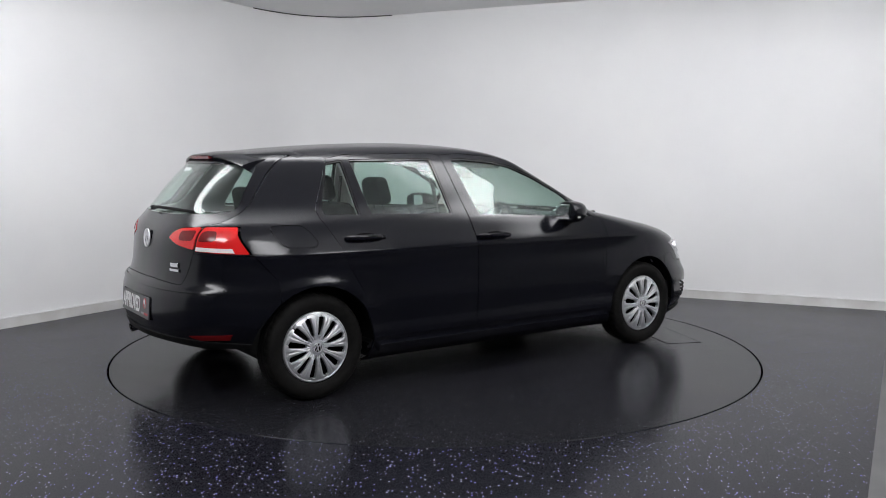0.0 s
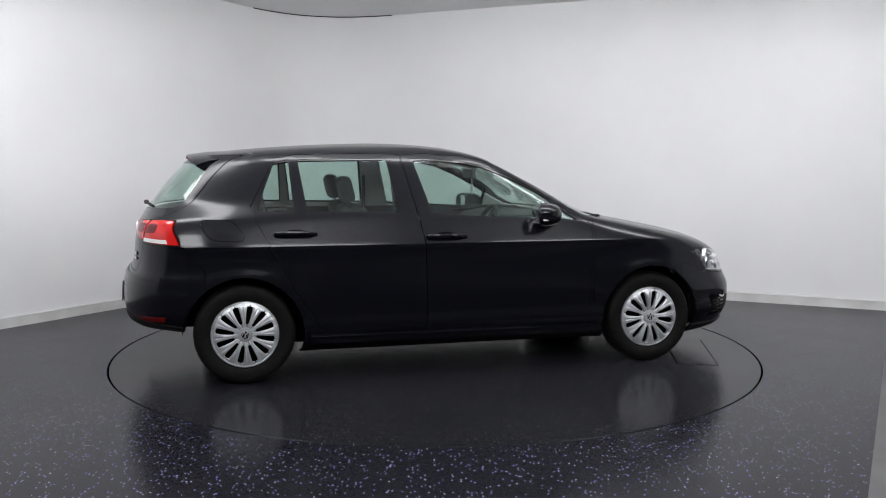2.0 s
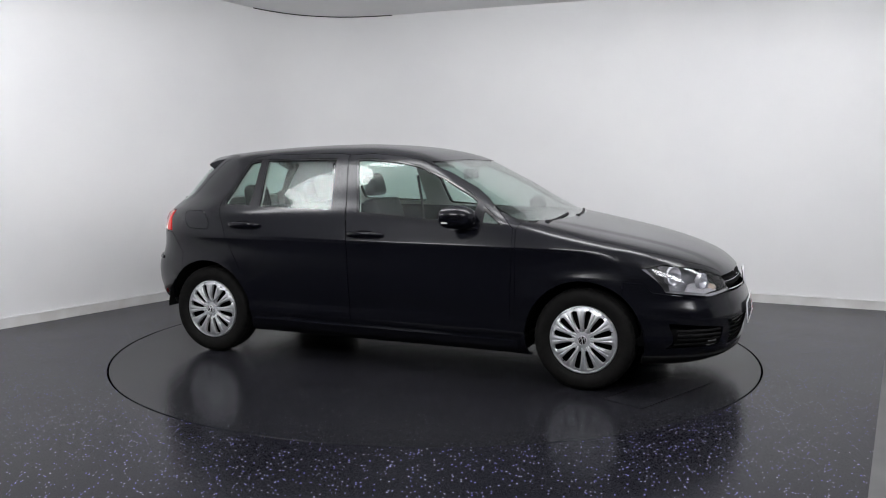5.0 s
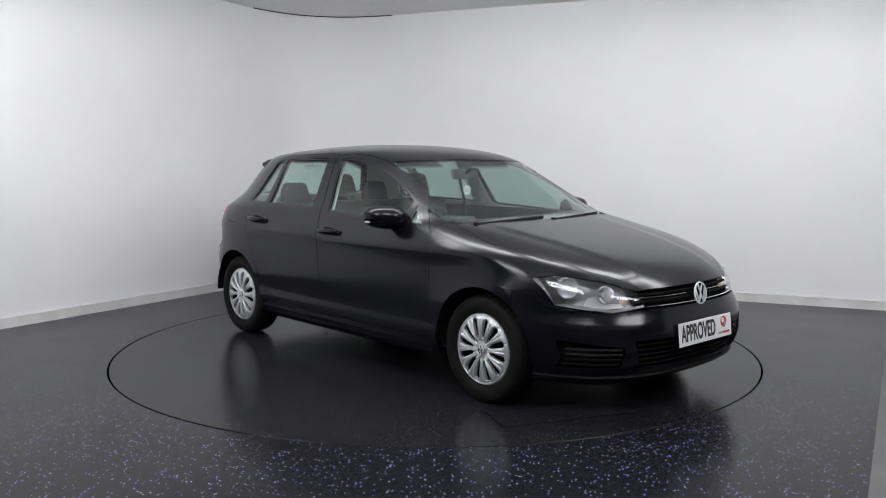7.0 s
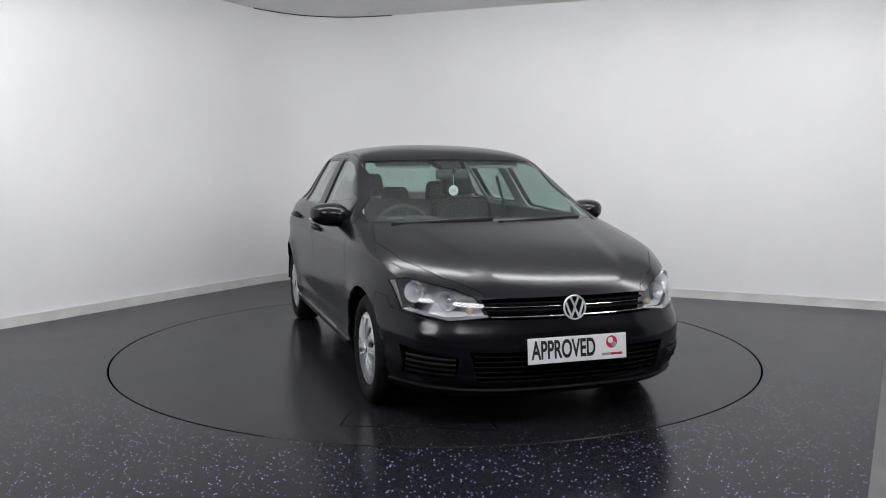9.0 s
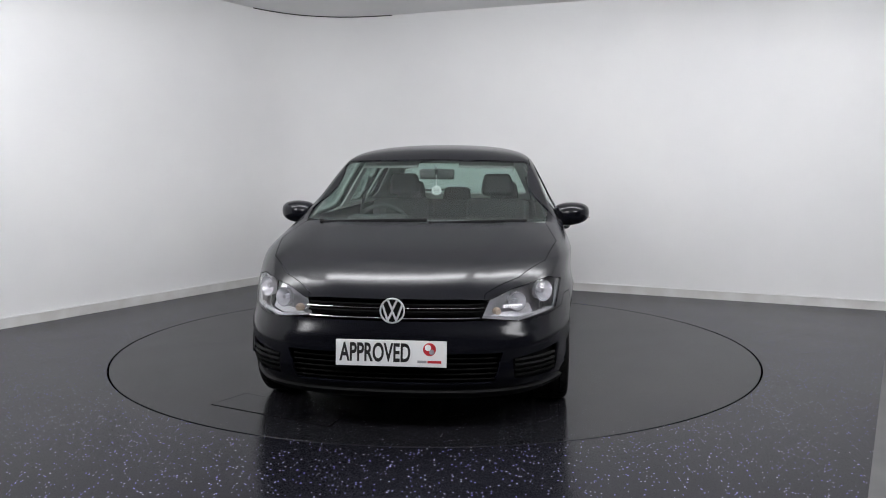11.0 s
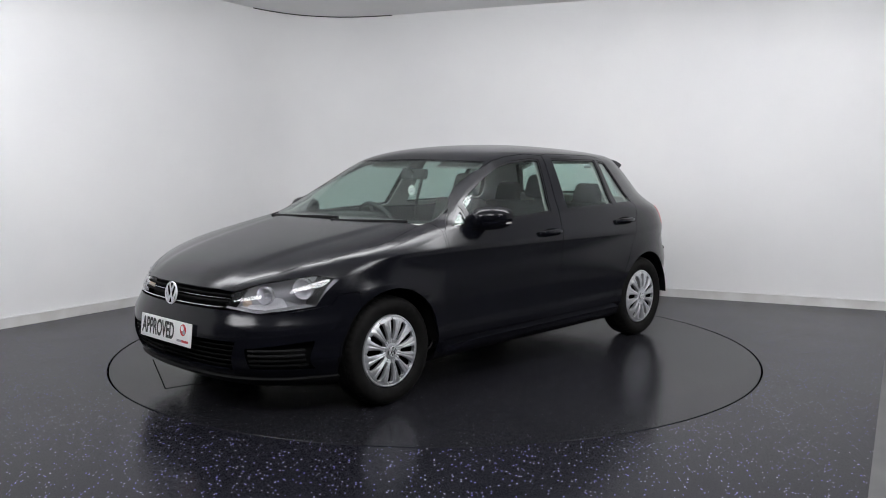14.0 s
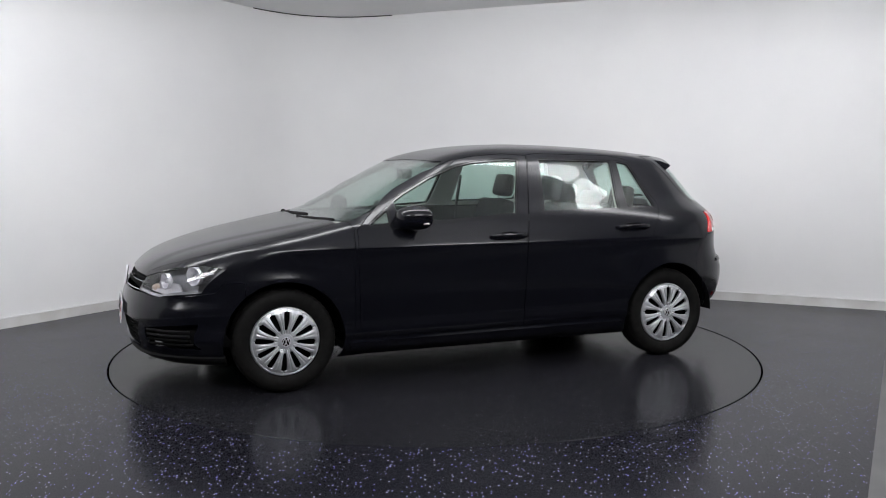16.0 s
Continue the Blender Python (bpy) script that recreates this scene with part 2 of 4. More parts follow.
def room():
    wall = part("wall", ribbon(RIM, 0.0, CEILING, 0.0, 0.15), WALL, None, "", 40)
    tagged(wall, "smooth white painted studio wall with rounded corner", "wall", kind="structure")
    # added sheets, out of view, so the car's sides reflect a dark room
    dark = [(-5.27, -2.9), (-5.27, -8.17), (6.37, -8.17), (6.37, -2.9)]
    back = part("dark_room_sheet", wall_sheet(dark, 0.1, CEILING - 0.02), DARK_ROOM, None, "", 30)
    tagged(back, "added charcoal sheet standing in for the dark room behind the camera", "wall", kind="structure")
    skirting = part("baseboard", ribbon(RIM, 0.0, 0.080, -0.018, -0.001), SKIRT, None, "", 40)
    tagged(skirting, "scuffed white gloss skirting board along the wall", "skirting board", kind="structure")
    cap = part("baseboard_cap", ribbon(RIM, 0.080, 0.088, -0.022, -0.001), CEIL, None, "", 40)
    tagged(cap, "thin white bead on top of the skirting", "skirting board", kind="structure")
    ceiling = part("ceiling", prism(shrunk(RIM, -0.1), CEILING, CEILING + 0.1, "z"), CEIL)
    tagged(ceiling, "plain white studio ceiling", "ceiling", kind="structure")
    # added slab, out of view, darkens what the car body reflects from above
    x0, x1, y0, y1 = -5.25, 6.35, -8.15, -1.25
    dark = part("ceiling_shade_slab", box(x0, x1, y0, y1, CEILING - 0.03, CEILING - 0.004), SHADE_CEIL)
    tagged(dark, "added grey slab, out of view, dimming reflections of the camera-side ceiling", "ceiling", kind="structure")
    bend = [p for p in shrunk(RIM, 0.006) if p[1] > 2.9]
    joint = part("trim", tube([(x, y, CEILING - 0.004) for x, y in bend], 0.005, 6), GAP)
    tagged(joint, "thin dark joint between the wall and the ceiling", "trim", kind="structure")
    # floor sheet with a round opening for the turntable
    bm = bmesh.new()
    n = 160
    inner = [(RADIUS * math.cos(2 * math.pi * k / n), RADIUS * math.sin(2 * math.pi * k / n)) for k in range(n)]
    top = [bm.verts.new((x, y, 0)) for x, y in inner]
    low = [bm.verts.new((x, y, -0.05)) for x, y in inner]
    far = [bm.verts.new((14 * math.cos(2 * math.pi * k / n), 14 * math.sin(2 * math.pi * k / n), 0)) for k in range(n)]
    for k in range(n):
        j = (k + 1) % n
        bm.faces.new((top[k], far[k], far[j], top[j]))
        bm.faces.new((low[k], top[k], top[j], low[j]))
    floor = part("floor", bm, FLOOR)
    tagged(floor, "dark grey speckled vinyl studio floor, lightly scuffed", "floor", kind="structure")
    pit = part("turntable_pit", lathe([(RADIUS + 0.02, -0.05), (0.0001, -0.05)], 64, "z"), GAP)
    tagged(pit, "dark gap round the turntable", "floor", kind="structure")
    strip = part("floor_edge", prism([(0.72, -4.66), (1.60, -5.14), (4.70, 0.45), (3.82, 0.93)], 0.0, 0.003, "z"), EDGE_STRIP)
    tagged(strip, "paler grey worn vinyl strip on the floor", "floor", kind="structure")


def lanterns():
    for x, y, r, drop in LANTERNS:
        t = thing("studio_light", "long white fabric lantern light added out of view under the ceiling", "studio light", pose(x, y, CEILING), "lantern lights")
        prof = [(0.001, -0.78), (r * 0.7, -0.78), (r, -0.70), (r, 0.70), (r * 0.7, 0.78), (0.001, 0.78)]
        part("diffuser", capped(placed(lathe(prof, 28, "x"), pose(0, 0, -r - drop))), TUBE, t, "glowing white fabric diffuser", 40)
        part("batten", box(-0.60, 0.60, -0.03, 0.03, -0.028, -0.001, 0.006), CEIL, t)
        for e in (-0.4, 0.4):
            part("hanger", tube([(e, 0, -0.02), (e, 0, -drop - 0.02)], 0.006, 6), CHROME, t)


def turntable():
    t = thing("turntable", "large round dark turntable flush with the floor", "turntable")
    part("disc", capped(lathe([(RADIUS - 0.012, -0.04), (RADIUS - 0.012, -0.003), (RADIUS - 0.014, 0.0)], 160, "z")), TABLE, t)
    # access hatch let into the disc
    hatch = [(1.97, -0.31), (1.66, -1.05), (1.42, -0.94), (1.69, -0.27)]
    part("hatch", prism(shrunk(hatch, 0.004), 0.0005, 0.002, "z"), TABLE, t, "flush dark access hatch")
    part("hatch_seam", ribbon(hatch, 0.0004, 0.0012, -0.003, 0.002), GAP, t)
    return t


# ---- the car: hull ----
def smooth_table(zs, vs):
    """Monotone cubic through a table."""
    zs, vs = np.array(zs, float), np.array(vs, float)
    h, d = np.diff(zs), np.diff(vs) / np.diff(zs)
    m = np.zeros(len(zs))
    m[0], m[-1] = d[0], d[-1]
    for i in range(1, len(zs) - 1):
        if d[i - 1] * d[i] > 0:
            w1, w2 = 2 * h[i] + h[i - 1], h[i] + 2 * h[i - 1]
            m[i] = (w1 + w2) / (w1 / d[i - 1] + w2 / d[i])

    def f(z):
        i = int(np.clip(np.searchsorted(zs, z) - 1, 0, len(h) - 1))
        s = (z - zs[i]) / h[i]
        return float((2 * s**3 - 3 * s**2 + 1) * vs[i] + (s**3 - 2 * s**2 + s) * h[i] * m[i] + (3 * s**2 - 2 * s**3) * vs[i + 1] + (s**3 - s**2) * h[i] * m[i + 1])
    return f


# side profile (front and rear ends), half width, by height
NOSE = smooth_table(
    [0.17, 0.20, 0.24, 0.30, 0.38, 0.48, 0.56, 0.62, 0.68, 0.72, 0.77, 0.81, 0.86, 0.91, 0.95, 0.985, 1.03, 1.13, 1.23, 1.32, 1.37, 1.405, 1.432, 1.450, 1.457],
    [1.99, 2.08, 2.135, 2.165, 2.18, 2.175, 2.155, 2.135, 2.09, 2.04, 1.94, 1.82, 1.62, 1.37, 1.16, 0.98, 0.885, 0.70, 0.515, 0.345, 0.23, 0.12, -0.02, -0.22, -0.45])
TAIL = smooth_table(
    [0.17, 0.20, 0.26, 0.36, 0.48, 0.58, 0.64, 0.67, 0.73, 0.83, 0.93, 1.00, 1.08, 1.18, 1.28, 1.34, 1.37, 1.398, 1.425, 1.447, 1.457],
    [-1.86, -1.93, -1.99, -2.05, -2.075, -2.068, -2.045, -2.022, -2.002, -1.99, -1.97, -1.935, -1.885, -1.810, -1.722, -1.655, -1.595, -1.42, -1.14, -0.78, -0.45])
HALF = smooth_table(
    [0.17, 0.20, 0.28, 0.31, 0.345, 0.40, 0.45, 0.52, 0.62, 0.72, 0.79, 0.812, 0.826, 0.838, 0.852, 0.90, 0.96, 0.99, 1.08, 1.18, 1.28, 1.345, 1.388, 1.420, 1.440, 1.453, 1.457],
    [0.76, 0.82, 0.850, 0.864, 0.868, 0.864, 0.870, 0.879, 0.882, 0.883, 0.8875, 0.8903, 0.8905, 0.8875, 0.8825, 0.864, 0.8415, 0.829, 0.779, 0.728, 0.674, 0.634, 0.578, 0.478, 0.35, 0.18, 0.02])
MID = smooth_table([0.17, 1.30, 1.40, 1.457], [-0.1, -0.1, -0.25, -0.45])
POW_F = smooth_table([0.17, 0.45, 0.56, 0.68, 0.80, 0.88, 1.00, 1.10, 1.34, 1.40, 1.457], [9.0, 9.0, 8.0, 8.0, 8.5, 10.0, 10.5, 10.5, 9.0, 6.0, 2.0])
POW_R = smooth_table([0.17, 0.30, 0.42, 0.6, 0.90, 0.97, 1.03, 1.10, 1.34, 1.40, 1.457], [4.5, 5.5, 8.0, 8.5, 8.3, 7.4, 5.2, 4.0, 3.5, 3.2, 2.0])
POW_Y = smooth_table([0.17, 0.45, 0.58, 0.68, 0.73, 0.80, 0.90, 1.00, 1.34, 1.41, 1.457], [2.6, 2.6, 2.3, 2.45, 2.6, 3.1, 4.0, 5.0, 5.0, 2.8, 2.0])
POW_YR = smooth_table([0.17, 0.8, 1.0, 1.34, 1.41, 1.457], [2.3, 2.4, 3.0, 3.2, 2.4, 2.0])
AXLE = 1.3185
HUB = 0.302
ARCH = 0.350


def hull_rows():
    """Half rings of (x, y, z), front centre to rear centre, y >= 0, by height."""
    zs = np.concatenate([np.linspace(0.17, 0.28, 7)[:-1], np.linspace(0.28, 0.62, 14)[:-1], np.linspace(0.62, 0.80, 11)[:-1], np.linspace(0.80, 0.86, 11)[:-1],
                         np.linspace(0.86, 1.02, 11)[:-1], np.linspace(1.02, 1.37, 17)[:-1], np.linspace(1.37, 1.457, 17)])
    rows = []
    for z in zs:
        xf, xr, w, c, nf, nr = NOSE(z), TAIL(z), HALF(z), MID(z), POW_F(z), POW_R(z)
        row = []
        for end, n, m, back in ((xf, nf, POW_Y(z), False), (xr, nr, POW_YR(z), True)):
            length = end - c
            seg = [(c + length * (1 - (0.86 * k / 24) ** m) ** (1 / n), w * 0.86 * k / 24) for k in range(24)]
            x0 = (1 - 0.86**m) ** (1 / n)
            for k in range(25):
                s = x0 * (1 - k / 24)
                seg.append((c + length * s, w * (1 - s**n) ** (1 / m)))
            row += seg[:-1] if not back else seg[::-1]
        out = []
        for x, y in row:
            # swell round the wheel arches
            for ax in (AXLE, -AXLE):
                r = math.hypot(x - ax, z - HUB)
                fade = min(1, max(0, (0.80 - z) / 0.16))
                y += 0.020 * min(1, math.exp(-(r - 0.366) / 0.07)) * min(1, max(0, (y - 0.6) / 0.15)) * fade * fade * (3 - 2 * fade)
            out.append((x, y, z))
        rows.append(out)
    return rows


ROWS = np.array(hull_rows())


def hull_grid():
    """All rings closed: positions and normals on a grid [height, round]."""
    left = ROWS
    right = ROWS[:, ::-1][:, 1:-1] * np.array([1, -1, 1])
    g = np.concatenate([left, right], axis=1)
    du = np.roll(g, -1, 1) - np.roll(g, 1, 1)
    dv = np.gradient(g, axis=0)
    nm = np.cross(du, dv)
    ln = np.linalg.norm(nm, axis=2, keepdims=True)
    nm = nm / np.maximum(ln, 1e-12)
    nm[-1] = (0, 0, 1)
    # raised middle of the bonnet between two creases that spread towards the screen
    x, y, z = g[..., 0], np.abs(g[..., 1]), g[..., 2]
    edge = np.clip((0.40 + 0.20 * (2.05 - x) / 1.1 - y) / 0.07, 0, 1)
    lift = 0.006 * edge * edge * (3 - 2 * edge) * np.clip((x - 0.98) / 0.15, 0, 1) * np.clip((z - 0.69) / 0.05, 0, 1) * np.clip(nm[..., 2], 0, 1)
    g = g + nm * lift[..., None]
    du = np.roll(g, -1, 1) - np.roll(g, 1, 1)
    nm2 = np.cross(du, np.gradient(g, axis=0))
    nm2 = nm2 / np.maximum(np.linalg.norm(nm2, axis=2, keepdims=True), 1e-12)
    nm2[-1] = (0, 0, 1)
    return g, nm2


GRID, NORMAL = hull_grid()


def skin(lo, hi, out=0.0):
    """The sheet of the hull between two corners of a box, out metres off it."""
    g, nm = GRID, NORMAL
    middle = np.array([-0.2, 0.0, 0.85])
    far = np.array([2.0, 0.72, 0.62])
    nz, nu = g.shape[:2]
    inside = np.all((g >= np.array(lo)) & (g <= np.array(hi)), axis=2)
    rows = np.where(inside.any(axis=1))[0]
    i0, i1 = max(0, rows.min() - 1), min(nz - 1, rows.max() + 1)
    cols = inside.any(axis=0)
    cols = cols | np.roll(cols, 1) | np.roll(cols, -1)
    # deep layers are shrunk towards the middle, so that corners do not fold
    at = middle + (g - middle) * (1 + out / far) if out < -0.02 else g + nm * out
    bm = bmesh.new()
    made = {}

    def vert(i, j):
        if (i, j) not in made:
            made[i, j] = bm.verts.new(at[i, j])
        return made[i, j]

    for i in range(i0, i1):
        for j in range(nu):
            k = (j + 1) % nu
            if cols[j] and cols[k]:
                bm.faces.new((vert(i, j), vert(i, k), vert(i + 1, k), vert(i + 1, j)))
    return bm


def within(poly, a, b):
    hit = False
    n = len(poly)
    for i in range(n):
        (x0, y0), (x1, y1) = poly[i], poly[i - 1]
        if (y0 > b) != (y1 > b) and a < (x1 - x0) * (b - y0) / (y1 - y0) + x0:
            hit = not hit
    return hit


def trim(bm, spec, keep):
    """Cuts the sheet along an outline seen along an axis; keeps what is inside, or outside."""
    poly, axis, side, low = spec
    ia, ib, ic = {"y": (0, 2, 1), "x": (1, 2, 0), "z": (0, 1, 2)}[axis]

    def there(c):
        if axis == "x":
            return c[0] > 0.12 if side > 0 else c[0] < -1.25
        return c[ic] > low if axis == "z" else side == 0 or c[ic] * side > 0.01

    def span(f):
        pa, pb = [v.co[ia] for v in f.verts], [v.co[ib] for v in f.verts]
        return min(pa), max(pa), min(pb), max(pb)

    def place(a, b, c=0.0):
        v = [0.0, 0.0, 0.0]
        v[ia], v[ib], v[ic] = a, b, c
        return v

    pa, pb = [p[0] for p in poly], [p[1] for p in poly]
    e = 1e-5
    if axis == "z":
        bmesh.ops.bisect_plane(bm, geom=bm.verts[:] + bm.edges[:] + bm.faces[:], plane_co=(0, 0, low), plane_no=(0, 0, 1))
    if axis == "x":
        bmesh.ops.bisect_plane(bm, geom=bm.verts[:] + bm.edges[:] + bm.faces[:], plane_co=(0.12 if side > 0 else -1.25, 0, 0), plane_no=(1, 0, 0))
    boxes = {}
    for f in bm.faces:
        if there(f.calc_center_median()):
            q = span(f)
            if q[0] <= max(pa) + e and q[1] >= min(pa) - e and q[2] <= max(pb) + e and q[3] >= min(pb) - e:
                boxes[f] = q
    n = len(poly)
    for i in range(n):
        (a0, b0), (a1, b1) = poly[i], poly[(i + 1) % n]
        if math.hypot(a1 - a0, b1 - b0) < 1e-7:
            continue
        la, ha, lb, hb = min(a0, a1) - e, max(a0, a1) + e, min(b0, b1) - e, max(b0, b1) + e
        faces = [f for f, q in boxes.items() if q[0] <= ha and q[1] >= la and q[2] <= hb and q[3] >= lb]
        if not faces:
            continue
        edges = {d for f in faces for d in f.edges}
        verts = {v for f in faces for v in f.verts}
        got = bmesh.ops.bisect_plane(bm, geom=[*verts, *edges, *faces], dist=1e-6, plane_co=place(a0, b0), plane_no=place(b0 - b1, a1 - a0))
        for d in got["geom_cut"]:
            if isinstance(d, bmesh.types.BMEdge):
                for f in d.link_faces:
                    boxes[f] = span(f)
    inner = set()
    for f in boxes:
        c = f.calc_center_median()
        if there(c) and within(poly, c[ia], c[ib]):
            inner.add(f)
    gone = [f for f in bm.faces if f not in inner] if keep else list(inner)
    bmesh.ops.delete(bm, geom=gone, context="FACES")
    return bm


def solid(bm, thick):
    """Gives the sheet thickness, inwards."""
    bmesh.ops.delete(bm, geom=[v for v in bm.verts if not v.link_faces], context="VERTS")
    bm.normal_update()
    inner = {v: bm.verts.new(v.co - v.normal * thick) for v in list(bm.verts)}
    faces = list(bm.faces)
    rims = [d for d in bm.edges if d.is_boundary]
    for d in rims:
        v, w = d.link_loops[0].vert, d.other_vert(d.link_loops[0].vert)
        bm.faces.new((w, v, inner[v], inner[w]))
    for f in faces:
        bm.faces.new([inner[v] for v in f.verts][::-1])
    return bm


def reach(poly, axis, side=0):
    """The box round a polygon's prism, with a margin."""
    a, b = [p[0] for p in poly], [p[1] for p in poly]
    e = 0.03
    if axis == "y":
        return (min(a) - e, -2 if side <= 0 else 0.01, min(b) - e), (max(a) + e, 2 if side >= 0 else -0.01, max(b) + e)
    if axis == "x":
        return (-9 if side < 0 else 0.05, min(a) - e, min(b) - e), (9 if side > 0 else -0.05, max(a) + e, max(b) + e)
    return (min(a) - e, min(b) - e, 0.55), (max(a) + e, max(b) + e, 2)


# ---- the car: outlines of its panels ----
# side view (x, z)
FRONT_DOOR = [(-0.205, 0.275), (-0.222, 0.83), (-0.256, 1.005), (-0.335, 1.375), (-0.17, 1.386), (0.06, 1.368), (0.215, 1.340), (0.40, 1.268), (0.585, 1.173), (0.67, 1.118), (0.885, 0.935), (0.889, 0.80), (0.882, 0.59), (0.875, 0.275)]
REAR_DOOR = [(-0.205, 0.275), (-0.222, 0.83), (-0.256, 1.005), (-0.340, 1.378), (-0.42, 1.388), (-0.99, 1.376), (-1.12, 1.352), (-1.272, 1.06), (-1.265, 1.012), (-1.175, 0.856), (-1.126, 0.748), (-1.02, 0.56), (-0.898, 0.388), (-0.86, 0.275)]
FRONT_GLASS = [(-0.171, 0.997), (-0.272, 1.350), (-0.17, 1.355), (0.052, 1.337), (0.199, 1.309), (0.382, 1.238), (0.564, 1.145), (0.640, 1.096), (0.640, 0.951), (0.214, 0.974)]
MIRROR_GLASS = [(0.668, 1.072), (0.835, 0.945), (0.668, 0.952)]
REAR_GLASS = [(-0.945, 1.018), (-0.990, 1.345), (-0.415, 1.355), (-0.365, 1.008)]
QUARTER_GLASS = [(-1.235, 1.024), (-1.242, 1.06), (-1.135, 1.325), (-1.025, 1.345), (-1.005, 1.020)]
FUEL_FLAP = [(-1.575, 0.985), (-1.38, 0.990), (-1.305, 0.895), (-1.325, 0.862), (-1.51, 0.868)]
FRONT_BUMPER = [(1.54, 0.05), (1.54, 0.655), (1.66, 0.650), (1.70, 0.600), (1.95, 0.566), (2.06, 0.578), (2.3, 0.578), (2.3, 0.05)]
REAR_BUMPER = [(-1.54, 0.05), (-1.54, 0.690), (-1.662, 0.832), (-1.9, 0.838), (-2.3, 0.838), (-2.3, 0.05)]
NOSE_BOX = [(0.905, 0.05), (0.909, 0.80), (0.900, 0.935), (0.93, 1.0), (2.4, 1.0), (2.4, 0.05)]
# front and rear view (y, z)
WINDSCREEN = [(-0.752, 0.978), (-0.40, 0.966), (0.0, 0.962), (0.40, 0.966), (0.752, 0.978), (0.612, 1.334), (0.3, 1.343), (0.0, 1.347), (-0.3, 1.343), (-0.612, 1.334)]
HEADLAMP = [(-0.812, 0.730), (-0.745, 0.752), (-0.561, 0.713), (-0.450, 0.664), (-0.423, 0.585), (-0.60, 0.561), (-0.785, 0.598)]
GRILLE = [(-0.415, 0.584), (-0.45, 0.664), (-0.2, 0.676), (0.2, 0.676), (0.45, 0.664), (0.415, 0.584)]
INTAKE = [(-0.53, 0.425), (-0.49, 0.272), (0.49, 0.272), (0.53, 0.425)]
FOG = [(-0.800, 0.425), (-0.575, 0.390), (-0.585, 0.285), (-0.785, 0.275)]
BACKLIGHT = [(-0.478, 1.322), (0.478, 1.322), (0.602, 1.050), (0.3, 1.038), (0.0, 1.034), (-0.3, 1.038), (-0.602, 1.050)]
TAILGATE = [(-0.502, 1.372), (0.502, 1.372), (0.632, 1.045), (0.628, 0.999), (0.575, 0.988), (0.561, 0.852), (0.5, 0.662), (0.2, 0.674), (-0.2, 0.674), (-0.5, 0.662), (-0.561, 0.852), (-0.575, 0.988), (-0.628, 0.999), (-0.632, 1.045)]
TAIL_OUTER = [(-0.578, 0.984), (-0.716, 0.985), (-0.806, 0.838), (-0.5640000000000001, 0.847)]
TAIL_INNER = [(-0.317, 0.912), (-0.362, 0.948), (-0.421, 0.971), (-0.57, 0.983), (-0.557, 0.854), (-0.41700000000000004, 0.876), (-0.357, 0.896)]
# plan (x, y)
BONNET = [(1.06, 0.0), (1.055, -0.26), (1.03, -0.45), (0.985, -0.62), (0.985, -0.735), (1.29, -0.795), (1.63, -0.732), (1.868, -0.597), (2.024, -0.438), (2.4, -0.42),
          (2.4, 0.42), (2.024, 0.438), (1.868, 0.597), (1.63, 0.732), (1.29, 0.795), (0.985, 0.735), (0.985, 0.62), (1.03, 0.45), (1.055, 0.26)]
COWL = [(0.72, -0.755), (0.985, -0.732), (1.09, -0.5), (1.09, 0.5), (0.985, 0.732), (0.72, 0.755)]
SEAM = 0.0028


def flip(poly):
    return [(-a, b) for a, b in poly][::-1]


def tool(poly, axis, side, grow=0.0, low=0.674):
    """An outline to cut along: polygon, axis of view, side of the car, lowest height."""
    return (shrunk(poly, -grow) if grow else poly, axis, side, low)


def arches(grow=0.0):
    r = ARCH + grow
    return [([(x + r * math.cos(2 * math.pi * k / 56), HUB + r * math.sin(2 * math.pi * k / 56)) for k in range(56)], "y", 0, 0.0) for x in (AXLE, -AXLE)]


def cut(bm, specs):
    for spec in specs:
        for one in spec if isinstance(spec, list) else [spec]:
            trim(bm, one, False)
    return bm


def panel(poly, axis, side, minus=(), out=0.0, thick=0.012, seam=SEAM):
    """A sheet of the hull inside an outline, less others."""
    p = shrunk(poly, seam) if seam else poly
    lo, hi = reach(poly, axis, side)
    return solid(cut(trim(skin(lo, hi, out), tool(p, axis, side), True), minus), thick)


def largest(bm):
    """Keeps the largest island alone."""
    bm.verts.index_update()
    left, best = set(bm.verts), []
    while left:
        todo = [left.pop()]
        found = list(todo)
        while todo:
            v = todo.pop()
            for e in v.link_edges:
                w = e.other_vert(v)
                if w in left:
                    left.remove(w)
                    found.append(w)
                    todo.append(w)
        if len(found) > len(best):
            best = found
    keep = set(best)
    bmesh.ops.delete(bm, geom=[v for v in bm.verts if v not in keep], context="VERTS")
    return bm


def nose_x(y, z):
    return MID(z) + (NOSE(z) - MID(z)) * max(0.0, 1 - abs(y / HALF(z)) ** POW_Y(z)) ** (1 / POW_F(z))


def tail_x(y, z):
    return MID(z) + (TAIL(z) - MID(z)) * max(0.0, 1 - abs(y / HALF(z)) ** POW_YR(z)) ** (1 / POW_R(z))


def side_y(x, z):
    c = MID(z)
    if x > c:
        return HALF(z) * max(0.0, 1 - ((x - c) / (NOSE(z) - c)) ** POW_F(z)) ** (1 / POW_Y(z))
    return HALF(z) * max(0.0, 1 - ((x - c) / (TAIL(z) - c)) ** POW_R(z)) ** (1 / POW_YR(z))


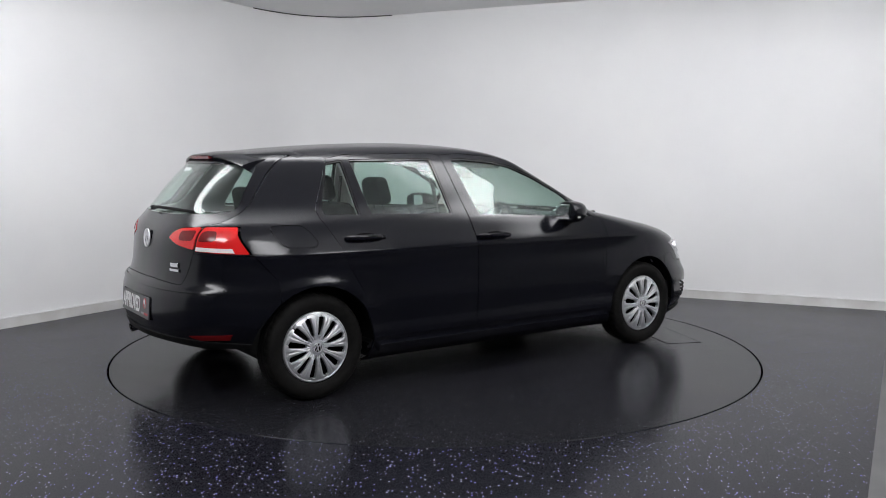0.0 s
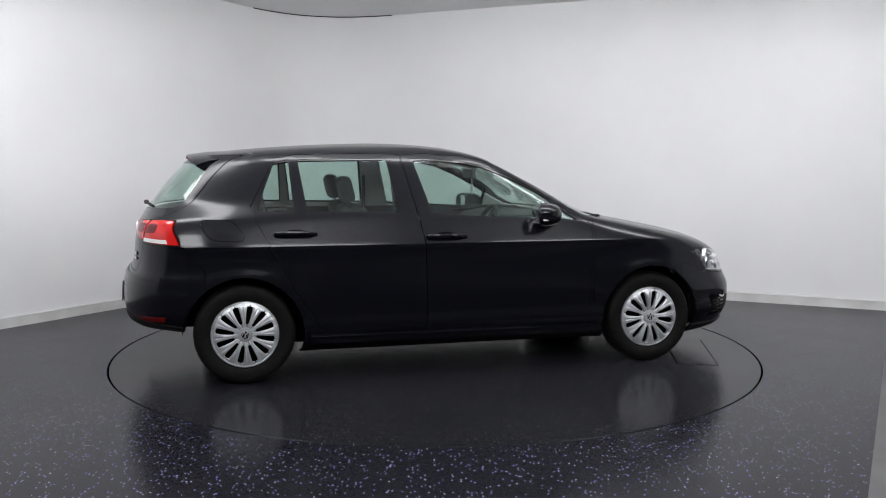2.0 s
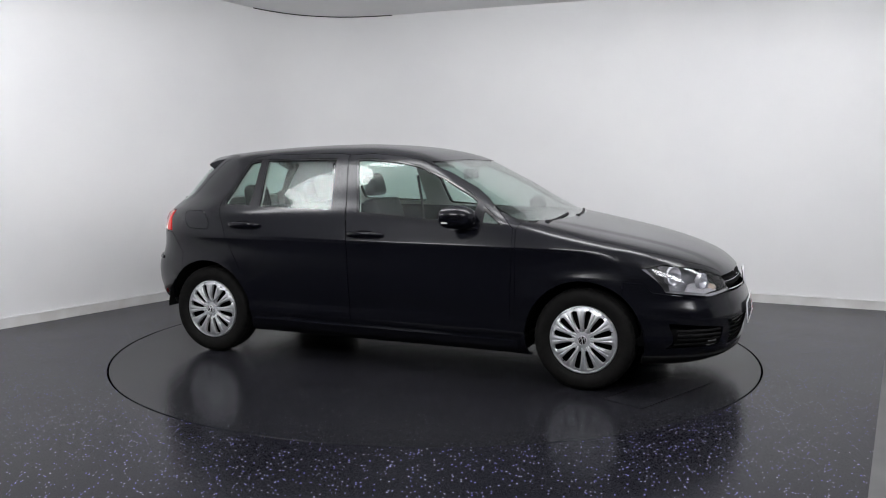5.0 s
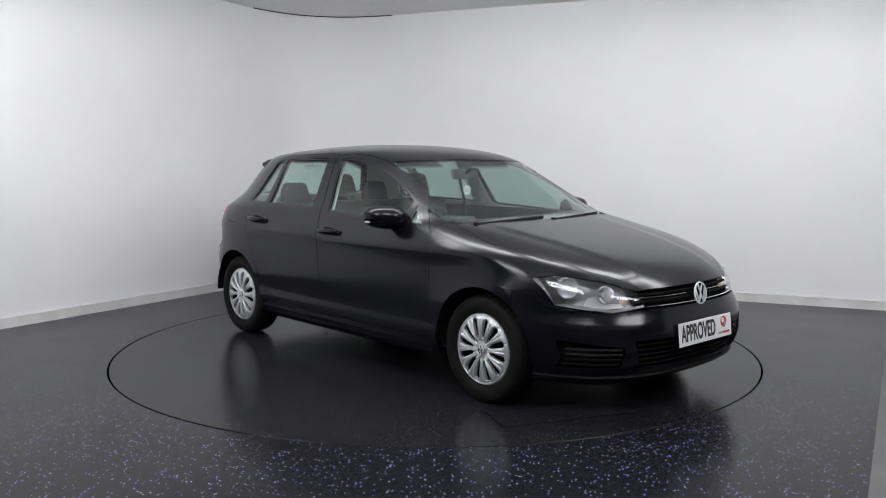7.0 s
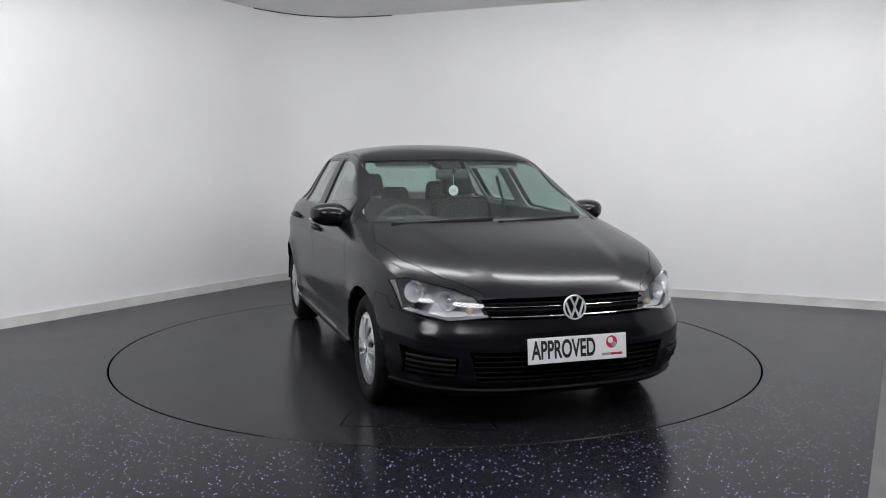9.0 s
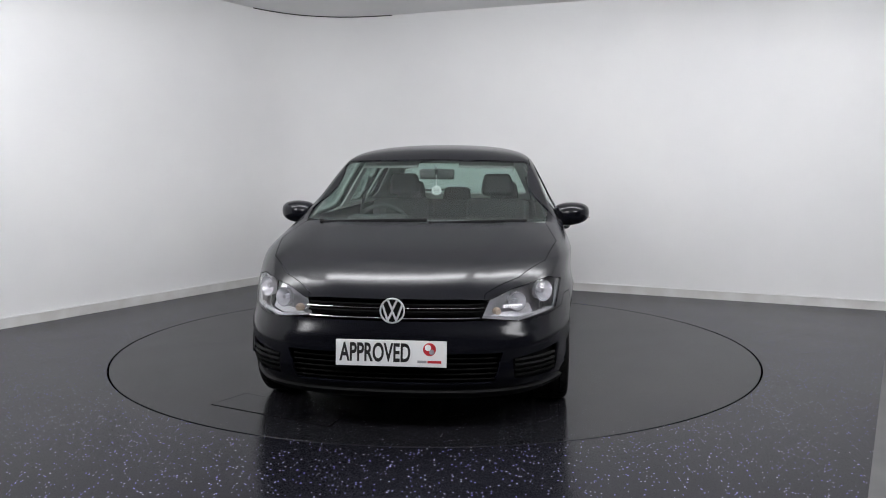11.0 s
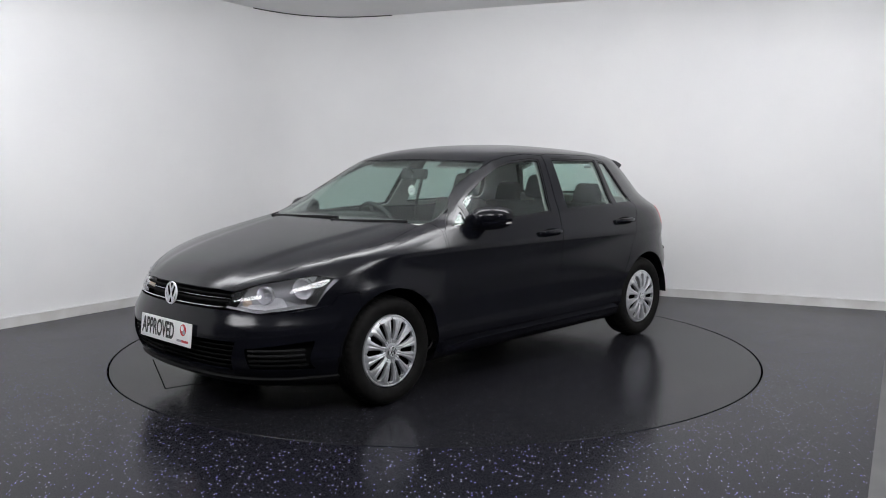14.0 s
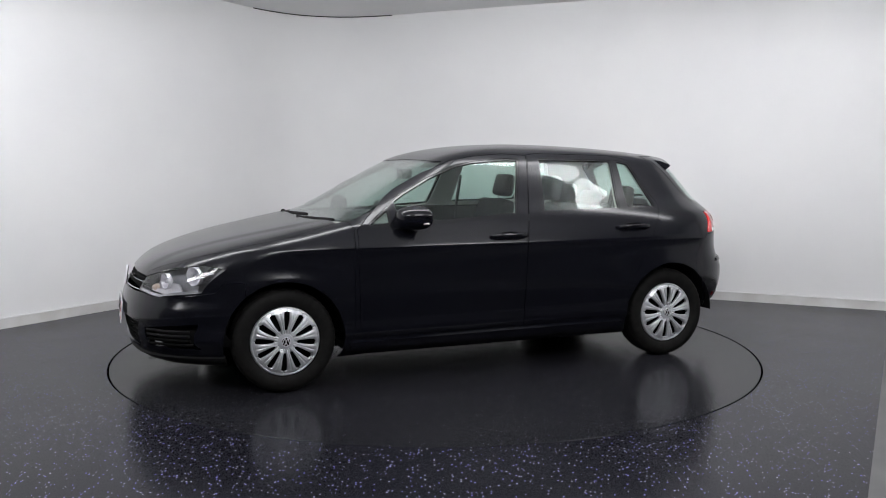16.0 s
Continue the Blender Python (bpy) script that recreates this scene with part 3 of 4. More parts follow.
def body_panels(car):
    cuts = [tool(p, "y", k) for p in (FRONT_DOOR, REAR_DOOR) for k in (-1, 1)]
    cuts += [tool(NOSE_BOX, "y", 0), tool(REAR_BUMPER, "y", 0), tool(rounded(WINDSCREEN, 0.022), "x", 1), tool(rounded(TAILGATE, 0.02), "x", -1)]
    cuts += [tool(p, "x", -1) for p in (rounded(TAIL_OUTER, 0.015), flip(rounded(TAIL_OUTER, 0.015)))]
    cuts += [tool(rounded(FUEL_FLAP, 0.05), "y", -1), tool(COWL, "z", 1, 0, 0.9), arches()]
    part("body_shell", solid(cut(skin((-9, -9, -9), (9, 9, 9)), cuts), 0.012), PAINT, car, "", 28)
    for s in (-1, 1):
        turn = (lambda b: b) if s < 0 else mirrored
        mate = (lambda b: None) if s < 0 else (lambda b: b.free())

        def piece(name, bm, mat, parent, label=""):
            c = turn(bm)
            mate(bm)
            return part(name, c, mat, parent, label, 28)

        door = piece("front_door", panel(FRONT_DOOR, "y", -1, [tool(rounded(FRONT_GLASS, 0.015), "y", -1), tool(rounded(MIRROR_GLASS, 0.012), "y", -1)]), PAINT, car)
        piece("window_frame", panel(rounded(FRONT_GLASS, 0.015), "y", -1, [tool(rounded(shrunk(FRONT_GLASS, 0.013), 0.006), "y", -1)], -0.003, 0.012, -0.001), GLOSS_TRIM, door)
        piece("window", panel(FRONT_GLASS, "y", -1, (), -0.009, 0.004, 0.002), GLASS, door, "green-tinted side window glass").visible_shadow = False
        piece("window_frame", panel(rounded(MIRROR_GLASS, 0.012), "y", -1, [tool(rounded(shrunk(MIRROR_GLASS, 0.017), 0.006), "y", -1)], -0.003, 0.012, -0.001), GLOSS_TRIM, door)
        piece("quarter_window", panel(MIRROR_GLASS, "y", -1, (), -0.009, 0.004, 0.002), GLASS, door, "small green-tinted fixed pane").visible_shadow = False
        door_handle(door, -0.095, 0.868, s)
        door_mirror(car, s)
        door = piece("rear_door", panel(REAR_DOOR, "y", -1, [tool(rounded(REAR_GLASS, 0.015), "y", -1), tool(rounded(QUARTER_GLASS, 0.015), "y", -1), arches()]), PAINT, car)
        for name, poly in (("window", REAR_GLASS), ("quarter_window", QUARTER_GLASS)):
            piece("window_frame", panel(rounded(poly, 0.015), "y", -1, [tool(rounded(shrunk(poly, 0.011), 0.006), "y", -1)], -0.003, 0.012, -0.001), GLOSS_TRIM, door)
            piece(name, panel(poly, "y", -1, (), -0.009, 0.004, 0.002), GLASS, door, "green-tinted side window glass").visible_shadow = False
        door_handle(door, -1.02, 0.900, s)
        fender = [tool(FRONT_BUMPER, "y", 0), tool(HEADLAMP, "x", 1), tool(GRILLE, "x", 1, 0.004), tool(BONNET, "z", 1), tool(WINDSCREEN, "x", 1), tool(COWL, "z", 1, 0, 0.9), arches()]
        piece("front_wing", largest(panel(NOSE_BOX, "y", -1, fender)), PAINT, car)
        headlamp(car, s, piece)
        tail_lamps(car, s, piece)
        # sill strip under the doors
        strip = [(-0.93, 0.232), (-0.93, 0.276), (0.93, 0.268), (0.93, 0.226)]
        piece("sill_strip", panel(strip, "y", -1, [arches()], 0.026, 0.036, 0), PAINT, car)
    part("fuel_flap", panel(rounded(FUEL_FLAP, 0.05), "y", -1), PAINT, car, "", 28)
    bonnet = part("bonnet", panel(BONNET, "z", 1, [tool(p, "x", 1) for p in (HEADLAMP, flip(HEADLAMP))]), PAINT, car, "", 28)
    part("cowl", largest(panel(COWL, "z", 1, [tool(BONNET, "z", 1), tool(rounded(WINDSCREEN, 0.022), "x", 1)], -0.006, 0.01, 0)), TRIM, car, "black plastic cowl below the windscreen", 28)
    screen = part("windscreen", panel(rounded(WINDSCREEN, 0.022), "x", 1, (), -0.002, 0.005), GLASS, car, "lightly tinted windscreen", 28)
    screen.visible_shadow = False
    part("black_border", panel(rounded(WINDSCREEN, 0.022), "x", 1, [tool(rounded(shrunk(WINDSCREEN, 0.011), 0.02), "x", 1)], -0.008, 0.003, 0.0), GLOSS_TRIM, screen, "", 28)
    gate = part("tailgate", panel(rounded(TAILGATE, 0.02), "x", -1, [tool(rounded(BACKLIGHT, 0.04), "x", -1)] + [tool(p, "x", -1) for p in (TAIL_INNER, flip(TAIL_INNER))]), PAINT, car, "", 28)
    pane = part("rear_window", panel(rounded(BACKLIGHT, 0.04), "x", -1, (), -0.002, 0.005), GLASS, gate, "tinted rear window with heating lines", 28)
    pane.visible_shadow = False
    cuts = [arches(), tool(INTAKE, "x", 1), tool(FOG, "x", 1), tool(flip(FOG), "x", 1)] + [tool(p, "x", 1) for p in (HEADLAMP, flip(HEADLAMP), GRILLE)]
    bumper = part("front_bumper", panel(FRONT_BUMPER, "y", 0, cuts), PAINT, car, "", 28)
    lip = panel([(1.62, 0.165), (1.62, 0.225), (2.3, 0.225), (2.3, 0.165)], "y", 0, [arches()], 0.014, 0.03, 0)
    part("lip", lip, TRIM, bumper, "black plastic lip under the bumper", 28)
    front_grilles(bumper, car)
    under = [(-1.4, 0.05), (-1.4, 0.315), (-1.66, 0.322), (-1.9, 0.325), (-2.0, 0.342), (-2.4, 0.368), (-2.4, 0.05)]
    cuts = [arches(), tool(under, "y", 0), tool(rounded(TAILGATE, 0.02), "x", -1)] + [tool(p, "x", -1) for p in (TAIL_OUTER, flip(TAIL_OUTER))]
    cuts += [tool([(-0.29, 0.445), (0.29, 0.445), (0.27, 0.575), (-0.27, 0.575)], "x", -1)]
    bumper = part("rear_bumper", panel(REAR_BUMPER, "y", 0, cuts), PAINT, car, "", 28)
    part("plate_recess", panel([(-0.31, 0.43), (0.31, 0.43), (0.29, 0.59), (-0.29, 0.59)], "x", -1, (), -0.022, 0.01, 0), TRIM, bumper, "", 28)
    part("diffuser", panel([(-1.62, 0.20), (-1.62, 0.345), (-2.0, 0.375), (-2.3, 0.39), (-2.3, 0.20)], "y", 0, [arches(), tool(under, "y", 0)], 0.008, 0.02, 0), TRIM, bumper, "black plastic lower bumper", 28)
    for s in (-1, 1):
        r = [(-0.57, 0.392), (-0.76, 0.408), (-0.74, 0.378), (-0.62, 0.371)]
        part("reflector", panel(r if s < 0 else flip(r), "x", -1, (), 0.006, 0.012, 0), DARK_RED, bumper, "dark red rear reflector", 28)
    part("exhaust", placed(lathe([(0.026, 0.0), (0.03, 0.0), (0.03, 0.18), (0.026, 0.18), (0.026, 0.0)], 20, "x"), pose(-1.99, 0.42, 0.285, 0, -14, 0)), CHROME, bumper, "steel exhaust tailpipe", 30)
    part("ledge", panel([(-1.80, 0.632), (-1.80, 0.652), (-2.3, 0.652), (-2.3, 0.632)], "y", 0, [], 0.008, 0.02, 0), PAINT, bumper, "", 28)
    spoiler(gate)
    wiper(gate, [(tail_x(0.05, 1.06) - 0.03, 0.05, 1.060), (tail_x(-0.05, 1.065) - 0.035, -0.05, 1.068), (tail_x(-0.42, 1.06) - 0.012, -0.42, 1.055)])


def door_handle(door, x, z, s):
    """Grip bar over a shallow dish."""
    y = side_y(x, z)
    dish = lathe([(0.0001, 0.0), (0.6, 0.0), (0.85, 0.12), (1.0, 0.5)], 24, "y")
    part("dish", placed(dish, pose(x, s * (y + 0.0015), z) @ Matrix.Diagonal((0.085, s * 0.003, 0.03, 1))), LINER, door, "", 30)
    pts = [(x - 0.115, s * (y + 0.006), z + 0.004), (x - 0.10, s * (y + 0.022), z + 0.005), (x - 0.05, s * (y + 0.034), z + 0.006), (x + 0.05, s * (y + 0.034), z + 0.006), (x + 0.095, s * (y + 0.024), z + 0.004), (x + 0.112, s * (y + 0.006), z + 0.002)]
    bm = tube(pts, 0.0125, 10)
    for v in bm.verts:
        v.co.z = z + (v.co.z - z) * 1.25
    grip = part("handle", bm, PAINT, door, "", 40)
    part("lock_cap", placed(box(-0.018, 0.018, -0.006, 0.006, -0.012, 0.012, 0.004), pose(x + 0.118, s * (y + 0.008), z + 0.002)), PAINT, grip, "", 30)


def door_mirror(car, s):
    """Shell, glass, foot and indicator strip; s is the side of the car."""
    bm = bmesh.new()
    bmesh.ops.create_uvsphere(bm, u_segments=28, v_segments=18, radius=1)
    for v in bm.verts:
        x, y, z = v.co
        x = math.copysign(abs(x) ** 0.8, x)
        z = math.copysign(abs(z) ** 0.75, z)
        y = math.copysign(abs(y) ** 0.65, y)
        if x < 0:
            x *= 0.25
        taper = 1 - 0.18 * (y * -s < 0)
        v.co = (0.515 + 0.125 * x - 0.05 * max(0, y * s) + 0.02, s * 0.905 + 0.118 * y, 0.998 + 0.074 * z * (1 - 0.15 * max(0, y * s)) + 0.006 * y * s)
    shell = part("door_mirror", bm, PAINT, car, "black door mirror with indicator strip", 50)
    bm = bmesh.new()
    bmesh.ops.create_uvsphere(bm, u_segments=24, v_segments=10, radius=1)
    for v in bm.verts:
        x, y, z = v.co
        v.co = (0.496 + 0.004 * x, s * 0.905 + 0.100 * math.copysign(abs(y) ** 0.5, y), 0.998 + 0.054 * math.copysign(abs(z) ** 0.6, z))
    part("mirror_glass", bm, CHROME, shell, "silvered mirror glass", 50)
    pts = [(0.535 + 0.085 * math.cos(a) - 0.06 * max(0, math.sin(a)), s * (0.905 + 0.122 * math.sin(a)), 0.968 + 0.004 * math.sin(a)) for a in np.linspace(-0.9, 1.35, 16)]
    part("indicator_strip", tube(pts, 0.0048, 8), STRIP, shell, "clear indicator strip", 40)
    pts = [(0.56, s * 0.86, 0.952), (0.60, s * 0.835, 0.935), (0.66, s * 0.825, 0.925), (0.72, s * 0.815, 0.920)]
    bm = tube(pts, 0.028, 10)
    for v in bm.verts:
        v.co.z = 0.935 + (v.co.z - 0.935) * 0.7
    part("mirror_foot", bm, GLOSS_TRIM, shell, "", 40)


def bowl(r, depth, steps=28):
    return lathe([(0.012, -depth), (r * 0.35, -depth * 0.93), (r * 0.7, -depth * 0.6), (r * 0.92, -depth * 0.2), (r, 0.0), (r * 1.06, 0.0), (r * 1.06, -depth * 0.5)], steps, "x")


def headlamp(car, s, piece):
    lens = piece("headlamp", panel(HEADLAMP, "x", 1, (), -0.001, 0.004, 0.003), LENS, car, "clear headlamp with chrome reflectors")
    lens.visible_shadow = False
    piece("housing", panel(HEADLAMP, "x", 1, (), -0.085, 0.006, -0.012), HOUSING, lens, "dark grey lamp housing")
    lower = [(-0.782, 0.597), (-0.60, 0.561), (-0.421, 0.584), (-0.43, 0.600), (-0.60, 0.580), (-0.752, 0.612)]
    piece("light_strip", panel(lower, "x", 1, (), -0.012, 0.018, 0.003), WHITE_BULB, lens, "bright silver strip along the lower edge")
    flank = [(-0.822, 0.731), (-0.788, 0.746), (-0.772, 0.600), (-0.795, 0.593)]
    piece("flank", panel(rounded(flank, 0.01), "x", 1, (), -0.018, 0.006, 0.0), HOUSING_LIGHT, lens, "silver outer flank of the lamp")
    bridge = [(-0.668, 0.588), (-0.645, 0.634), (-0.612, 0.640), (-0.592, 0.606), (-0.505, 0.600), (-0.465, 0.588), (-0.60, 0.574)]
    piece("bezel", panel(rounded(bridge, 0.01), "x", 1, (), -0.040, 0.012, 0.0), BADGE, lens, "satin silver bezel between the reflectors")
    for y, z, r, back, turn in ((0.722, 0.684, 0.052, 0.034, 46), (0.592, 0.650, 0.045, 0.03, 28)):
        x = nose_x(y, z) - back
        m = pose(x, s * y, z, 0, 0, s * turn * 0.8)
        dish = part("reflector", placed(bowl(r, 0.05), m), WHITE_BULB, lens, "round chrome reflector", 30)
        part("bulb", placed(capped(lathe([(0.014, -0.05), (0.015, -0.02), (0.010, -0.008)], 16, "x")), m), WHITE_BULB, lens, "", 30)
    m = pose(nose_x(0.50, 0.606) - 0.045, s * 0.50, 0.606, 0, 0, s * 20)
    part("indicator", placed(capped(lathe([(0.020, -0.03), (0.020, -0.01), (0.012, 0.004)], 20, "x")), m), AMBER, lens, "amber indicator bulb", 30)


def tail_lamps(car, s, piece):
    lamp = piece("tail_lamp", panel(rounded(TAIL_OUTER, 0.015), "x", -1, (), 0.003, 0.02, 0.003), RED_LENS, car, "red tail lamp with clear reversing strip")
    strip = [(-0.575, 0.876), (-0.748, 0.872), (-0.764, 0.846), (-0.571, 0.851)]
    piece("reversing_light", panel(strip, "x", -1, (), 0.006, 0.012, 0.002), PALE_LENS, lamp, "white reversing light")
    dark = [(-0.590, 0.960), (-0.660, 0.962), (-0.675, 0.908), (-0.580, 0.902)]
    piece("lamp_cell", panel(rounded(dark, 0.02), "x", -1, (), 0.005, 0.01, 0.0), DARK_RED, lamp)
    inner = piece("tail_lamp_inner", panel(rounded(TAIL_INNER, 0.02), "x", -1, (), 0.003, 0.02, 0.003), RED_LENS, car, "red lamp section on the tailgate")
    dark = [(-0.435, 0.955), (-0.553, 0.963), (-0.541, 0.905), (-0.430, 0.903)]
    piece("lamp_cell", panel(rounded(dark, 0.02), "x", -1, (), 0.005, 0.01, 0.0), DARK_RED, inner)


def across(z, half, back, radius, n=41, flat=1.0):
    """A bar that follows the nose across the car at one height."""
    ys = np.linspace(-half, half, n)
    bm = tube([(nose_x(y, z) - back, y, z) for y in ys], radius, 8)
    for v in bm.verts:
        v.co.z = z + (v.co.z - z) * flat
    return bm


def front_grilles(bumper, car):
    grille = part("grille", panel(GRILLE, "x", 1, (), -0.055, 0.01, -0.01), LINER, car, "black upper grille with thin chrome lines", 28)
    for z in (0.612, 0.645):
        part("slat", across(z, 0.43, 0.026, 0.011, flat=0.6), LINER, grille, "", 40)
    part("chrome_line", across(0.632, 0.435, 0.014, 0.0016), CHROME, grille, "thin chrome line", 40)
    part("chrome_line", across(0.588, 0.415, 0.004, 0.0032), CHROME, grille, "thin chrome line", 40)
    badge(grille, pose(nose_x(0, 0.625) + 0.012, 0, 0.625, 0, 82, 0), 0.062)
    low = part("intake", panel(INTAKE, "x", 1, (), -0.06, 0.01, -0.012), LINER, bumper, "black honeycomb intake", 28)
    for z in (0.292, 0.318, 0.344, 0.370, 0.396, 0.418):
        part("slat", across(z, 0.50, 0.024, 0.007, flat=0.7), LINER, low, "", 40)
    for s in (-1, 1):
        p = FOG if s < 0 else flip(FOG)
        fog = part("side_intake", panel(p, "x", 1, (), -0.035, 0.01, -0.01), TRIM, bumper, "black blanked side intake", 28)
        for z in (0.302, 0.328, 0.354, 0.380):
            ys = np.linspace(0.585, 0.775, 14)
            part("slat", tube([(nose_x(y, z) - 0.012, s * y, z) for y in ys], 0.008, 8), LINER if z < 0.34 else TRIM, fog, "", 40)


def badge(parent, m, r):
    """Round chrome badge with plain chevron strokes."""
    ring = part("badge", placed(lathe([(r * 0.86, 0.0), (r * 0.88, 0.007), (r * 0.97, 0.007), (r, 0.0), (r * 0.86, 0.0)], 40, "z"), m), BADGE, parent, "round chrome badge", 30)
    part("badge_ground", placed(capped(lathe([(r * 0.9, -0.006), (r * 0.9, 0.001)], 40, "z")), m), LINER, ring)
    bm = None
    # up is -x in the badge's own plane
    for pts in ([(-0.82, -0.36), (-0.06, 0.0), (-0.82, 0.36)], [(-0.42, -0.76), (0.76, -0.34), (0.05, 0.0), (0.76, 0.34), (-0.42, 0.76)]):
        for a, b in zip(pts, pts[1:]):
            a, b = Vector((*a, 0)) * r, Vector((*b, 0)) * r
            d = b - a
            bar = box(-d.length / 2 - 0.004 * r / 0.06, d.length / 2 + 0.004 * r / 0.06, -r * 0.075, r * 0.075, 0.0005, 0.006)
            bm = join(bm, placed(bar, m @ Matrix.Translation((a + b) / 2) @ Matrix.Rotation(math.atan2(d.y, d.x), 4, "Z")))
    part("strokes", bm, BADGE, ring)


def spoiler(gate):
    """Roof spoiler over the rear window, with a red stop light."""
    bm = bmesh.new()
    rows = []
    for y in np.linspace(-0.475, 0.475, 31):
        a = abs(y) / 0.475
        tip = -1.662 + 0.075 * a**2.5
        drop = 0.012 * a**3
        front = -1.40 - 0.03 * a**3
        deep = 0.026 * a**5
        zt = 1.404 - 0.052 * a**2.4
        sec = [(front, zt - 0.012), (front, zt - 0.004), ((front + tip) / 2, zt - 0.010 - drop * 0.5), (tip + 0.01, zt - 0.027 - drop), (tip, zt - 0.034 - drop), (tip + 0.006, zt - 0.043 - drop), (tip + 0.06, zt - 0.052 - drop - deep), (front - 0.03, zt - 0.055 - drop - deep)]
        rows.append([bm.verts.new((x, y, z)) for x, z in sec])
    for a, b in zip(rows, rows[1:]):
        for i in range(len(a)):
            j = (i + 1) % len(a)
            bm.faces.new((a[i], a[j], b[j], b[i]))
    bm.faces.new(rows[0])
    bm.faces.new(rows[-1][::-1])
    bmesh.ops.recalc_face_normals(bm, faces=bm.faces)
    sp = part("spoiler", bm, PAINT, gate, "black roof spoiler", 35)
    part("stop_light", placed(box(-0.01, 0.01, -0.15, 0.15, -0.009, 0.009, 0.003), pose(-1.650, 0, 1.356, 0, -20, 0)), DARK_RED, sp, "dark red high stop light")


def wiper(parent, pts):
    arm = part("wiper", tube(pts, 0.009, 8), TRIM, parent, "black wiper arm and blade", 40)
    a, b = Vector(pts[-2]), Vector(pts[-1])
    part("blade", tube([a + (b - a) * 0.25 + Vector((0, 0, 0.004)), b], 0.006, 6), RUBBER, arm, "", 40)
    part("wiper_hub", placed(capped(lathe([(0.014, -0.015), (0.014, 0.006), (0.008, 0.012)], 16, "x")), Matrix.Translation(pts[0])), TRIM, arm, "", 30)


# ---- wheels ----
def spoke_mesh():
    """One of twelve spokes, along +x of the wheel, facing -y."""
    bm = bmesh.new()
    rows = []
    for r, half, d in ((0.040, 0.259, -0.010), (0.064, 0.240, -0.015), (0.070, 0.135, -0.017), (0.100, 0.128, -0.020), (0.140, 0.140, -0.019), (0.171, 0.160, -0.013), (0.175, 0.245, -0.011), (0.194, 0.259, -0.002)):
        row = []
        for f, lift in ((-1, 0.022), (-1, 0.003), (-0.72, 0.0), (-0.32, -0.001), (-0.10, 0.002), (0.10, 0.002), (0.32, -0.001), (0.72, 0.0), (1, 0.003), (1, 0.022)):
            if abs(f) < 0.2 and not 0.06 < r < 0.17:
                lift = 0.001
            a = f * half
            row.append(bm.verts.new((r * math.cos(a), d + lift, r * math.sin(a))))
        rows.append(row)
    for p, q in zip(rows, rows[1:]):
        for i in range(len(p) - 1):
            bm.faces.new((p[i], q[i], q[i + 1], p[i + 1]))
    bmesh.ops.recalc_face_normals(bm, faces=bm.faces)
    return bm


def cover_ring():
    R = 0.196
    return join(lathe([(R - 0.014, 0.004), (R - 0.010, -0.002), (R - 0.004, -0.006), (R + 0.002, -0.004), (R + 0.006, 0.006), (R + 0.004, 0.02)], 72),
                lathe([(0.0001, -0.012), (0.030, -0.013), (0.044, -0.012), (0.050, -0.004)], 36))


def tyre():
    """Radial tyre with ribbed shoulders and cut tread."""
    steps = 144
    prof = [(0.198, -0.062), (0.206, -0.082), (0.225, -0.093), (0.252, -0.097), (0.272, -0.094), (0.284, -0.088), (0.2925, -0.080), (0.2985, -0.066), (0.3005, -0.050), (0.2955, -0.047), (0.2955, -0.043), (0.3012, -0.040),
            (0.3018, -0.016), (0.296, -0.014), (0.296, -0.010), (0.302, -0.007)]
    prof = prof + [(r, -o) for r, o in prof[::-1]]
    bm = bmesh.new()
    rings = []
    for i, (r, o) in enumerate(prof):
        ring = []
        for k in range(steps):
            rr = r
            if 0.284 < r < 0.3006 and abs(o) > 0.049 and k % 3 == 0:
                rr = r - 0.0045
            if r > 0.3 and k % 6 == 0:
                rr = r - 0.003
            a = 2 * math.pi * k / steps
            ring.append(bm.verts.new((rr * math.cos(a), o, rr * math.sin(a))))
        rings.append(ring)
    for a, b in zip(rings, rings[1:]):
        for k in range(steps):
            bm.faces.new((a[k], a[(k + 1) % steps], b[(k + 1) % steps], b[k]))
    bmesh.ops.recalc_face_normals(bm, faces=bm.faces)
    return bm


def wheels(car):
    spoke = None
    for x, y in ((AXLE, 0.768), (-AXLE, 0.755)):
        for s in (-1, 1):
            spin = 11 if s < 0 else 4
            m = pose(x, s * y, HUB, 0, 0, 0 if s < 0 else 180) @ pose(0, 0, 0, 0, spin, 0)
            w = part("wheel", placed(cover_ring(), m @ pose(0, -0.078, 0)), SILVER, car, "silver twelve-spoke wheel cover", 25)
            for k in range(12):
                if spoke is None:
                    ob = part("spoke", spoke_mesh(), SILVER, w, "", 25)
                    spoke = ob.data
                else:
                    ob = new("spoke", spoke)
                    ob.parent = w
                ob.matrix_basis = m @ pose(0, -0.078, 0, 0, 15 + 30 * k, 0)
            part("tyre", placed(tyre(), m), RUBBER, w, "black rubber tyre", 24)
            part("rim", placed(lathe([(0.0001, -0.035), (0.18, -0.035), (0.192, -0.07), (0.199, -0.07), (0.199, 0.07)], 48), m), LINER, w, "black steel wheel behind the cover", 30)
            badge(w, m @ pose(0, -0.096, 0, 90, 0, 0) @ pose(0, 0, 0, 0, 0, 90), 0.028)


# ---- inside the car ----
def cushion(x0, x1, y0, y1, z0, z1, bevel):
    bm = box(x0, x1, y0, y1, z0, z1)
    bmesh.ops.bevel(bm, geom=list(bm.edges), offset=bevel, segments=4, affect="EDGES", profile=0.55)
    return bm


